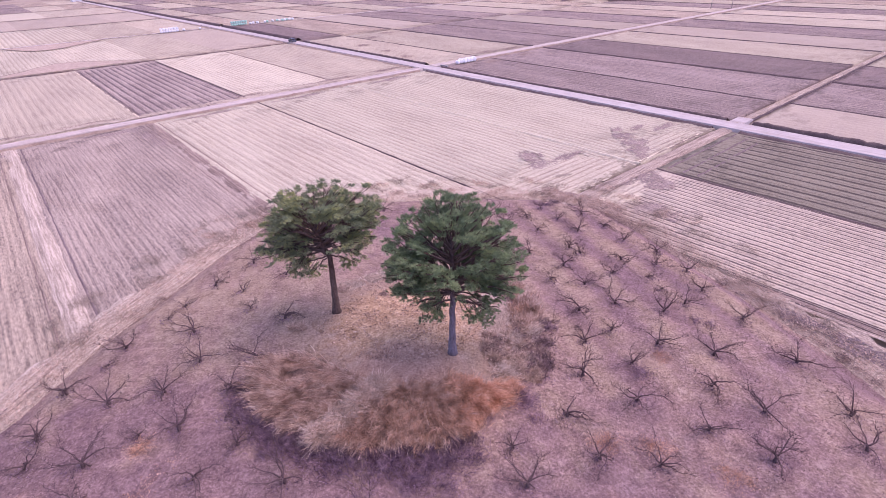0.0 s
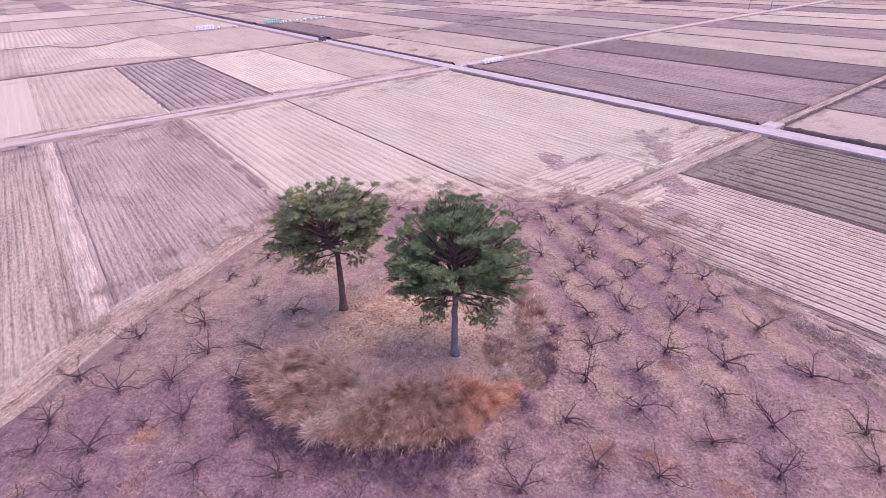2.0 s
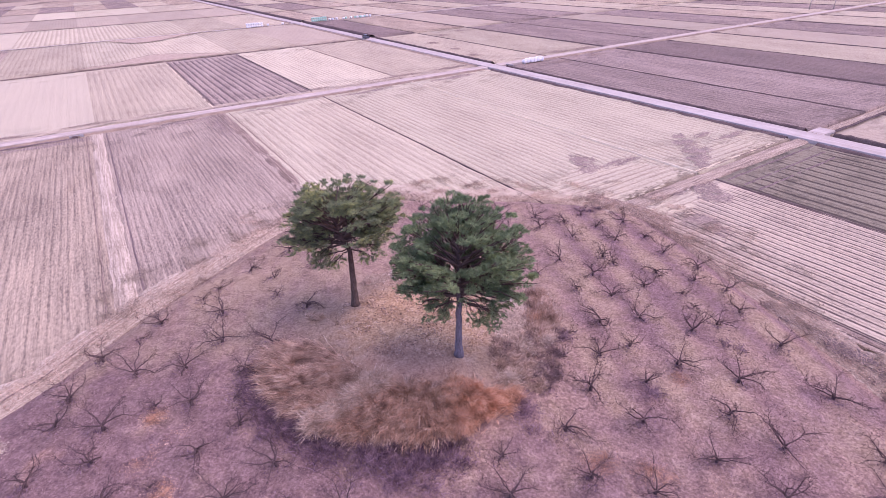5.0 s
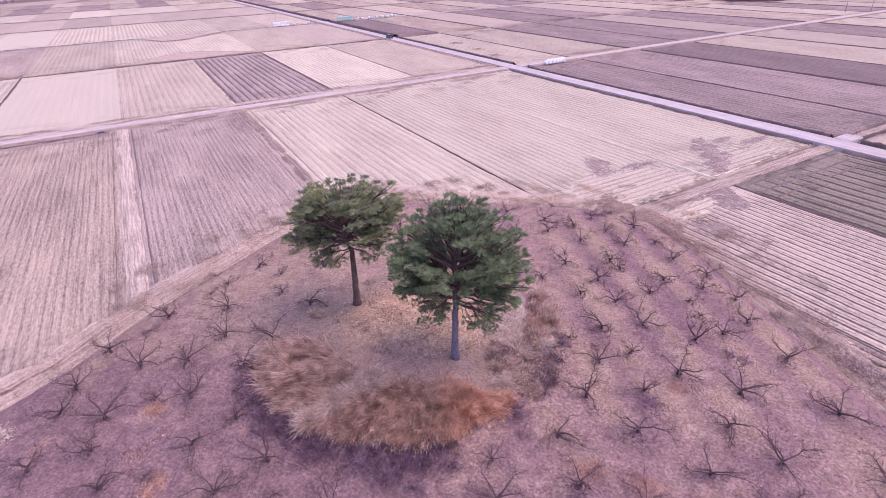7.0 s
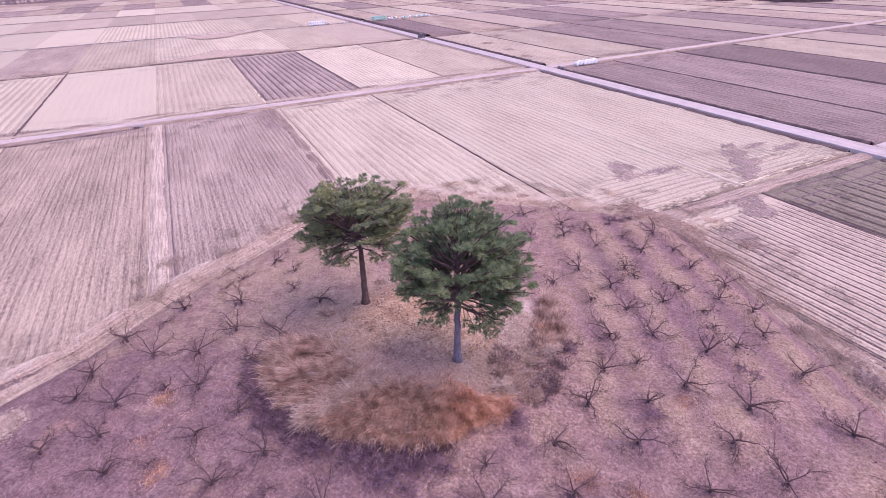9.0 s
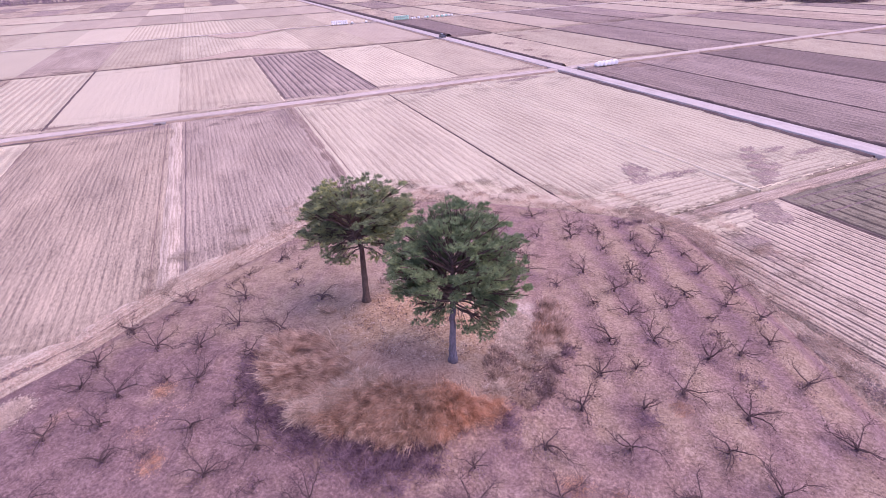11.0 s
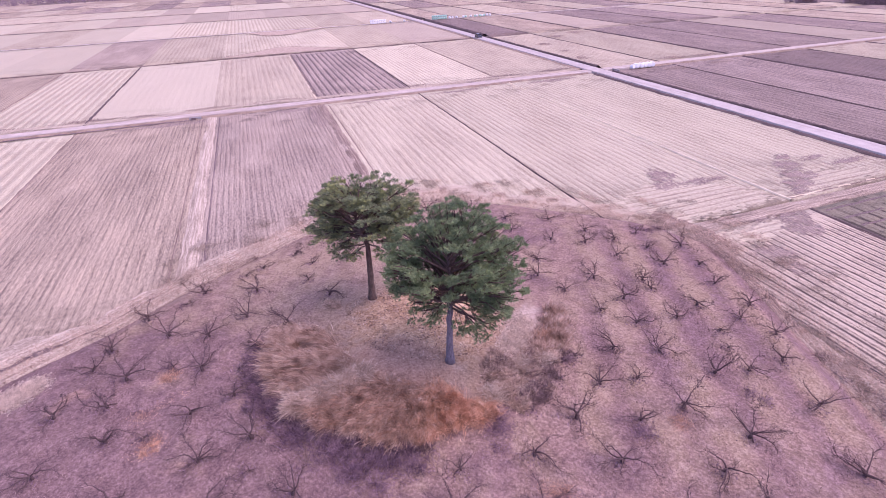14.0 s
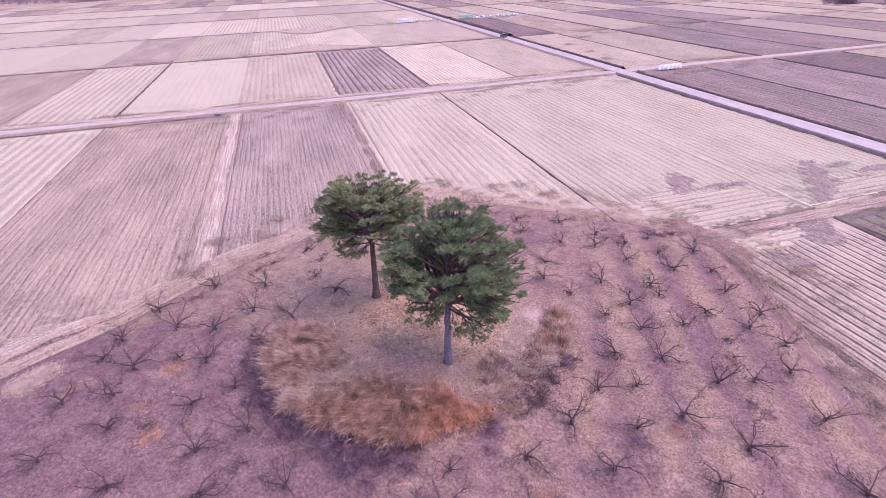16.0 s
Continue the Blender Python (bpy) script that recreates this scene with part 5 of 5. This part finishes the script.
x, y = sown(rng, 6500, STAND_SOUTH)
grass("rusty_grass", x, y, 1.6, 0.034, RUST, "rusty strands mixed through the tall grass", "grass", 0.16, 0.5, 0.6, 0, 64)
x, y = stand(rng, 17000, [(3.3, 39.0, 0.9, 2.6, 8, 2), (3.4, 35.6, 0.9, 2.4, 10, 2), (4.6, 33.0, 1.2, 1.6, 0, 1), (-9.0, 45.0, 3.0, 0.7, 30, 1.3), (-5.6, 46.9, 2.0, 0.6, 10, 0.7)], 0.35)
grass("pale_litter", x, y, 0.2, 0.08, BLEACHED, "pale bleached litter round the mound's rim", "litter", 2.2, 0.0, 0, 0.12, 65)
x, y = stand(rng, 900, [(5.9, 40.2, 0.9, 2.4, 12, 2)], 0.45)
grass("rusty_grass", x, y, 0.8, 0.024, RUST, "clump of rusty orange dry grass", "grass", 0.25, 0.35, 0.1, 0, 63)
x, y = stand(rng, 1100, [(6.1, 40.6, 0.7, 2.6, 12, 2)], 0.4)
grass("upright_grass", x, y, 1.1, 0.045, REED, "upright fountain of pinkish tan grass beside the mound", "grass", 0.3, 0.3, 0.1, 0, 12)
x, y = stand(rng, 1500, [(5.6, 37.4, 0.9, 1.2, 0, 1), (5.4, 42.6, 0.6, 1.6, 5, 0.8)], 0.25)
grass("upright_grass", x, y, 1.0, 0.05, REED, "tan dry grass beside the mound", "grass", 0.4, 0.3, 0.1, 0, 13)
x, y = stand(rng, 4800, [(3.6, 33.4, 1.6, 2.2, -10, 3), (5.2, 35.6, 1.0, 1.6, 0, 2), (4.6, 30.6, 1.4, 0.9, 10, 1.5), (6.8, 37.2, 0.7, 1.6, 0, 1), (-13.8, 37.2, 1.6, 0.8, 20, 0.7)], 0.15)
grass("tussocks", x, y, 0.7, 0.05, STALK, "pale grey-tan tussocks among the scrub beside the pine", "grass", 0.6, 0.4, 0, 0, 33)
x, y = stand(rng, 5200, [(-7.2, 27.2, 2.7, 0.4, 52, 5), (-8.9, 25.4, 1.3, 0.7, 30, 2.2)], 0.3)
grass("flattened_stalks", x, y, 0.9, 0.036, STALK, "pale flattened stalks lying across the grass", "grass", 1.5, 0.35, 0.3, 0.75, 4)
x, y = stand(rng, 3400, [(-7.2, 27.2, 2.6, 0.35, 52, 4), (-9.0, 25.3, 1.0, 0.5, 30, 2)], 0.25)
grass("flattened_stalks", x, y, 0.8, 0.036, BLEACHED, "bleached stalks lying in the lane between the stands", "grass", 1.4, 0.35, 0.3, 0.8, 35)
x, y = stand(rng, 1900, [(3.6, 31.1, 0.8, 0.5, 30, 2), (4.4, 34.6, 0.5, 1.2, 0, 1), (5.8, 36.2, 0.4, 1.0, 0, 0.7)], 0.22)
grass("bleached_tuft", x, y, 0.8, 0.045, BLEACHED, "bleached pale tuft of dry grass at the stand's end", "grass", 0.7, 0.5, 0.3, 0, 34)
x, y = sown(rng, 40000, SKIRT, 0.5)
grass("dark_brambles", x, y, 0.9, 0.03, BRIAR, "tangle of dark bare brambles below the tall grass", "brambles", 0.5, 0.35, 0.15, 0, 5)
x, y = stand(rng, 3000, [(-3.6, 21.2, 4.0, 0.6, 0, 1.4), (4.6, 28.0, 0.5, 1.5, 15, 1.2), (12.4, 65.6, 0.7, 0.8, 0, 0.4), (7.5, 36.9, 0.5, 0.5, 0, 0.5), (13.6, 31.5, 0.5, 0.4, 0, 0.4), (21.2, 37.8, 0.6, 0.4, 0, 0.4)], 0.35)
grass("dark_brambles", x, y, 0.6, 0.02, BRIAR, "dark bare brambles on the orchard floor", "brambles", 0.9, 0.3, 0, 0, 55)
x, y = stand(rng, 2800, [(5.0, 33.8, 2.0, 2.4, -20, 4), (5.6, 36.4, 1.0, 1.6, 0, 2), (6.8, 37.4, 0.8, 1.0, 0, 1), (6.0, 31.6, 1.4, 1.2, 0, 1.5), (3.2, 32.2, 1.2, 0.8, 0, 0.5), (13.6, 65.2, 1.6, 1.1, -30, 0.5)], 0.35)
grass("scrub", x, y, 0.65, 0.045, BRAMBLE, "low dark scrub round the mound", "scrub", 0.8, 0.3, 0, 0, 6)
# Weeds offset to one side; their dark purple also stands for each tree's shade.
bx, by = np.array(spots).T
x, y = np.repeat(bx, 70) - 0.1 + rng.normal(size=70 * len(bx)) * 0.42, np.repeat(by, 70) - 0.25 + rng.normal(size=70 * len(bx)) * 0.36
grass("tree_foot_weeds", x, y, 0.28, 0.045, BRIAR, "weeds and suckers darkened as shade round the orchard trees' feet", "weeds", 0.8, 0.2, 0, 0, 14)
x, y = stand(rng, 2200, [(30.4, 41.4, 0.3, 3.0, 18, 1), (31.6, 36.2, 0.3, 3.0, 14, 1), (33.2, 30.4, 0.5, 2.6, 12, 1), (27.6, 47.2, 0.4, 2.4, 22, 0.7)], 0.35)
grass("bank_weeds", x, y, 0.4, 0.022, BRAMBLE, "dull purple-brown weeds on the hill's bank", "weeds", 0.8, 0.3, 0, 0, 15)
x, y = stand(rng, 7000, [(4.4, 33.2, 3.0, 3.2, -20, 3), (5.6, 39.0, 1.6, 3.4, 5, 2), (-6.5, 43.0, 6.0, 1.2, 0, 1.0)], 0.2)
grass("dry_weeds", x, y, 0.5, 0.045, SCRUB, "dry brown weeds on the mound", "weeds", 0.6, 0.3, 0, 0, 7)
x, y = stand(rng, 11000, [(-32.4, 20.4, 1.6, 1.8, 0, 6), (28.6, 46.2, 1.3, 0.7, -60, 1.6), (29.4, 43.2, 0.7, 1.6, 15, 0.8)], 0.4)
grass("pale_grass", x, y, 0.2, 0.045, BLEACHED, "pale bleached grass at the orchard's edge", "grass", 1.4, 0.2, 0, 0.1, 17)
x, y = stand(rng, 13000, [(-17.5, 19.5, 0.7, 0.9, 20, 1.5), (16.6, 22.0, 1.0, 0.8, 0, 1), (9.4, 24.7, 0.9, 0.6, 0, 1.2), (12.6, 24.3, 0.9, 0.6, 0, 1), (-21.7, 25.3, 0.45, 0.7, 0, 1.2), (15.9, 33.3, 0.6, 0.6, 0, 0.7), (-19.5, 22.5, 0.5, 2.6, -28, 0.5)], 0.35)
grass("grass_litter", x, y, 0.15, 0.08, RUST, "patches of tan dead grass under the orchard", "grass", 1.6, 0.0, 0, 0, 18)
for k, (mat, n, words) in enumerate(((REED, 9000, "tan dead leaves and crumbs of earth on the mound"), (WEED, 4000, "dark dead leaves and crumbs of earth on the mound"))):
    x, y = scatter(rng, n, -4.8, 38.2, 7.2, 6.6)
    keep = wobble(x, y, 1.3) + 0.7 * wobble(y, x, 3.3) + rng.normal(size=len(x)) * 0.7 > 0.1
    grass("leaf_litter", x[keep], y[keep], 0.16, 0.1, mat, words, "litter", 2.2, 0.0, 0, 0.06, 41 + k)
x, y = rng.uniform(4, 32, 42000), rng.uniform(18, 66, 42000)
keep = (inside_by(x, y) > 0.5) & (np.sin((0.953 * x + 0.302 * y + 0.8 * wobble(x, y, 0.3)) * 2 * math.pi / 4.3) + rng.normal(size=len(x)) * 0.5 > 0.6)
grass("row_weeds", x[keep], y[keep], 0.28, 0.03, BRAMBLE, "purple-brown weeds in lines along the tree rows", "weeds", 0.8, 0.2, 0, 0, 42)
# short weeds over the whole orchard, and a ragged fringe along its edge
n = 150000
x, y = rng.uniform(-40, 40, n), rng.uniform(9, 72, n)
keep = (inside_by(x, y) > -0.8) & (((x + 5) / 7.5) ** 2 + ((y - 37) / 5.5) ** 2 > rng.uniform(0.3, 1.4, n)) & (wobble(x, y, 0.55) + rng.normal(size=n) * 0.8 > -0.6)
grass("orchard_weeds", x[keep], y[keep], 0.25, 0.03, WEED, "short dry weeds and grass under the orchard", "weeds", 0.8, 0.0, 0, 0, 9)
d = inside_by(x, y)
keep = (d < 0.3) & (d > -3.2) & (rng.random(n) < 0.9)
grass("headland_straw", np.repeat(x[keep], 2) + rng.normal(size=2 * keep.sum()) * 0.3, np.repeat(y[keep], 2) + rng.normal(size=2 * keep.sum()) * 0.3, 0.24, 0.06, STALK,
      "loose straw and stubble on the turning strip", "straw", 1.2, 0.0, 0, 0.3, 11)
x, y = rng.uniform(-50, 34, n), rng.uniform(36, 84, n)
d = inside_by(x, y)
keep = (d < -0.5) & (d > -8.5 + 2 * wobble(x, y, 0.3)) & (wobble(x, y, 0.8) + 0.6 * wobble(y, x, 2.1) + rng.normal(size=n) * 0.35 > np.where(x < -18, 0.55, 0.75))
grass("trodden_clods", np.repeat(x[keep], 4) + rng.normal(size=4 * keep.sum()) * 0.26, np.repeat(y[keep], 4) + rng.normal(size=4 * keep.sum()) * 0.14, 0.17, 0.06, CLOD,
      "trodden brown clods and stubble at the plots' ends", "stubble", 1.0, 0.0, 0, 0.35, 19)
keep = (d < -0.5) & (d > -8.0) & (wobble(x + 7, y, 0.9) + 0.6 * wobble(y, x + 3, 2.4) + rng.normal(size=n) * 0.35 > 0.8) & (y > 60)
grass("pale_straw", np.repeat(x[keep], 5) + rng.normal(size=5 * keep.sum()) * 0.25, np.repeat(y[keep], 5) + rng.normal(size=5 * keep.sum()) * 0.15, 0.2, 0.06, STALK,
      "pale loose straw at the plots' ends", "straw", 1.0, 0.0, 0, 0.3, 29)
x, y = rng.uniform(-42, 42, n), rng.uniform(9, 74, n)
d = inside_by(x, y)
keep = (np.abs(d - 0.2) < 0.9) & ((x < 24) | (y > 55)) & (wobble(x, y, 0.33) + rng.normal(size=n) * 0.5 > 0.55)
grass("edge_weeds", np.repeat(x[keep], 4) + rng.normal(size=4 * keep.sum()) * 0.25, np.repeat(y[keep], 4) + rng.normal(size=4 * keep.sum()) * 0.25, 0.4, 0.022, WEED,
      "ragged dark weeds along the hill's edge", "weeds", 0.7, 0.3, 0, 0, 10)


# ---------------------------------------------------------------- wrapped bales
def bale_mesh(mat):
    """A round bale on its side, with bulging wrapped edges; axis along y."""
    prof = [(0.0, -0.6), (0.42, -0.61), (0.56, -0.57), (0.62, -0.45), (0.635, -0.15), (0.635, 0.15), (0.62, 0.45), (0.56, 0.57), (0.42, 0.61), (0.0, 0.6)]
    verts, faces, n = [], [], 18
    for r, h in prof:
        for k in range(n):
            a = 2 * math.pi * k / n
            verts.append((r * math.cos(a), h, r * math.sin(a) * 0.96 + 0.6))
    for i in range(len(prof) - 1):
        for k in range(n):
            a, b = i * n + k, i * n + (k + 1) % n
            faces.append((a, b, b + n, a + n))
    return mesh_of("wrapped_bale", verts, faces, mat, True)


BALE = {"white": bale_mesh(WRAP_WHITE), "green": bale_mesh(WRAP_GREEN)}


def bale(colour, a, b, level, turn, where, size=1.0):
    x, y = plan(a, b)
    ob = new("wrapped_bale", BALE[colour])
    ob.matrix_world = pose(x, y, 0.12 + level * 1.16, 0, 0, TURNED + turn) @ Matrix.Scale(size, 4)
    tagged(ob, f"{'white' if colour == 'white' else 'pale green'} film-wrapped bale {where}", "straw bale", "wrapped straw bales")


rng = np.random.default_rng(6)
for i in range(6):
    bale("white", 2.0 + rng.normal() * 0.05, 10.4 + i * 1.42, 0, 90 + rng.normal() * 4, "in a row by the road", 1.0 if i == 0 else 1.24)
for i in range(7):
    for level in range(2):
        bale("white", -188.0, -29.0 + i * 1.36, level, 90 + rng.normal() * 4, "in a stacked row by a track")
for i in range(7):
    for level in range(2):
        bale("green", -188.0, 8.8 + i * 1.36, level, 90 + rng.normal() * 4, "in a stacked row by a track")
for b, colour in ((-17.4, "white"), (-9.0, "white"), (19.5, "white"), (21.4, "white"), (24.0, "white"), (28.4, "white"), (30.0, "green"), (33.6, "white"), (36.2, "green"),
                  (37.7, "white"), (39.4, "green"), (40.9, "white"), (42.6, "green"), (44.6, "white"), (46.2, "white")):
    bale(colour, -188.0 + rng.normal() * 0.5, b, 0, rng.uniform(0, 180), "standing loose by a track")


# ---------------------------------------------------------------- small far things
def box(x0, y0, z0, x1, y1, z1, taper=0.0):
    v = [(x0, y0, z0), (x1, y0, z0), (x1, y1, z0), (x0, y1, z0), (x0 + taper, y0 + taper, z1), (x1 - taper, y0 + taper, z1), (x1 - taper, y1 - taper, z1), (x0 + taper, y1 - taper, z1)]
    return v, [(3, 2, 1, 0), (4, 5, 6, 7), (0, 1, 5, 4), (1, 2, 6, 5), (2, 3, 7, 6), (3, 0, 4, 7)]


def lathe_x(profile, n=16):
    """A wheel round the y axis: (radius, y) pairs."""
    verts, faces = [], []
    for r, h in profile:
        for k in range(n):
            a = 2 * math.pi * k / n
            verts.append((r * math.cos(a), h, r * math.sin(a)))
    for i in range(len(profile) - 1):
        for k in range(n):
            a, b = i * n + k, i * n + (k + 1) % n
            faces.append((a, b, b + n, a + n))
    return verts, faces


car = empty("parked_car", pose(*plan(-92.5, -1.2), 0.42, 0, 0, TURNED), label="dark blue-grey car parked on the farm road", category="car")
bm = bmesh.new()
for v, f in (box(-2.15, -0.88, 0.28, 2.15, 0.88, 0.95, 0.06), box(-1.5, -0.8, 0.93, 1.75, 0.8, 1.62, 0.3)):
    vs = [bm.verts.new(p) for p in v]
    for face in f:
        bm.faces.new([vs[i] for i in face])
bmesh.ops.bevel(bm, geom=bm.edges[:], offset=0.07, segments=2, affect="EDGES")
me = bpy.data.meshes.new("body")
bm.to_mesh(me)
bm.free()
me.materials.append(CAR_PAINT)
part("body", me, car)
part("windscreen", mesh_of("windscreen", *box(-1.42, -0.62, 1.02, -1.3, 0.62, 1.46), GLASS_DARK), car)
part("rear_window", mesh_of("rear_window", *box(1.56, -0.62, 1.05, 1.66, 0.62, 1.44), GLASS_DARK), car)
for s in (-1, 1):
    part("side_window", mesh_of("side_window", *box(-1.1, s * 0.69 - 0.06, 1.04, 1.4, s * 0.69 + 0.06, 1.46), GLASS_DARK), car)
    for wx in (-1.35, 1.35):
        wheel = part("wheel", mesh_of("tyre", *lathe_x([(0.2, -0.11), (0.3, -0.12), (0.33, -0.08), (0.33, 0.08), (0.3, 0.12), (0.2, 0.11)]), RUBBER, True), car)
        wheel.location = (wx, s * 0.8, 0.33)
        part("rim", mesh_of("rim", *lathe_x([(0.0, -0.09), (0.2, -0.1), (0.2, 0.1), (0.0, 0.09)]), METAL), wheel)


def utility_pole(x, y, label):
    pole = empty("utility_pole", pose(x, y, -0.4), label=label, category="utility pole", group="poles by the road")
    part("mast", mesh_of("mast", *tube([(0, 0, 0), (0, 0, 5), (0, 0, 10.4)], [0.19, 0.16, 0.12], 10), GREYCON, True), pole)
    part("crossarm", mesh_of("crossarm", *box(-0.9, -0.05, 9.3, 0.9, 0.05, 9.42), METAL), pole)


utility_pole(150.5, 333.0, "grey concrete utility pole beside the farm road")
utility_pole(161.5, 331.5, "grey concrete utility pole beside the farm road")

culvert = empty("culvert", pose(*plan(1.9, -112.2), 0, 0, 0, TURNED), label="small dark concrete culvert mouth at the field edge", category="culvert")
part("headwall", mesh_of("headwall", *joined([box(-0.25, -1.3, -0.4, 0.15, -0.6, 0.5), box(-0.25, 0.6, -0.4, 0.15, 1.3, 0.5), box(-0.25, -0.6, 0.28, 0.15, 0.6, 0.5)]), GREYCON), culvert)
part("pipe", mesh_of("pipe", *lathe_x([(0.36, -0.9), (0.44, -0.9), (0.44, 0.2), (0.36, 0.2), (0.36, -0.9)]), DARKTURF), culvert)
bridge = empty("culvert", pose(*plan(2.0, 4.6), 0, 0, 0, TURNED), label="low dark concrete culvert at the road crossing", category="culvert")
part("headwall", mesh_of("headwall", *joined([box(-1.6, -0.25, -0.4, -0.7, 0.2, 0.6), box(0.7, -0.25, -0.4, 1.6, 0.2, 0.6), box(-0.7, -0.25, 0.3, 0.7, 0.2, 0.6)]), GREYCON), bridge)

# far groves of bare trees at the edge of the plain
def grove(cx, cy, rx, ry, turn, n, tall, label, seed):
    rng = np.random.default_rng(seed)
    x, y = scatter(rng, n, cx, cy, rx, ry, turn)
    h = tall * rng.uniform(0.6, 1.1, n)
    k = 60
    base = np.stack([np.repeat(x, k), np.repeat(y, k), np.repeat(h, k) * rng.uniform(0, 0.75, n * k) - 0.4], 1)
    base[:, :2] += rng.normal(size=(n * k, 2)) * 1.0
    direction = unit(np.stack([rng.normal(size=n * k), rng.normal(size=n * k), np.abs(rng.normal(size=n * k)) + 0.5], 1))
    me = blades_mesh("grove", base, direction, rng.uniform(0.8, 2.4, n * k), rng.uniform(0.15, 0.45, n * k), WOODS, 0, rng)
    tagged(new("grove", me), label, "grove", kind="stuff")


grove(128, 417, 22, 9, -18, 110, 6.5, "dark bare winter grove at the edge of the fields", 31)
grove(88, 432, 9, 8, -18, 40, 6.0, "dark bare winter grove at the edge of the fields", 32)
grove(330, 470, 120, 22, -30, 260, 6.5, "long belt of bare winter woods", 33)
grove(-760, 520, 150, 40, 35, 240, 9.0, "long belt of bare winter woods", 34)

shed = empty("farm_building", pose(-405, 652, -0.4, 0, 0, TURNED), label="white farm building with a blue metal roof", category="building")
part("wall", mesh_of("wall", *box(-9, -6, 0, 9, 6, 5), WHITE_WALL), shed)
part("roof", mesh_of("roof", [(-9.6, -6.6, 4.9), (9.6, -6.6, 4.9), (9.6, 0, 7), (-9.6, 0, 7), (-9.6, 6.6, 4.9), (9.6, 6.6, 4.9), (-9.6, -6.6, 5.1), (9.6, -6.6, 5.1), (9.6, 0, 7.2), (-9.6, 0, 7.2), (-9.6, 6.6, 5.1), (9.6, 6.6, 5.1)],
     [(0, 1, 2, 3), (3, 2, 5, 4), (7, 6, 9, 8), (8, 9, 10, 11), (0, 6, 7, 1), (4, 5, 11, 10), (0, 3, 9, 6), (3, 4, 10, 9), (1, 7, 8, 2), (2, 8, 11, 5)], BLUE_ROOF), shed)
for k in (-6, -2, 2, 6):
    part("window", mesh_of("window", *box(k - 0.9, -6.06, 1.4, k + 0.9, -5.95, 3.0), GLASS_DARK), shed)
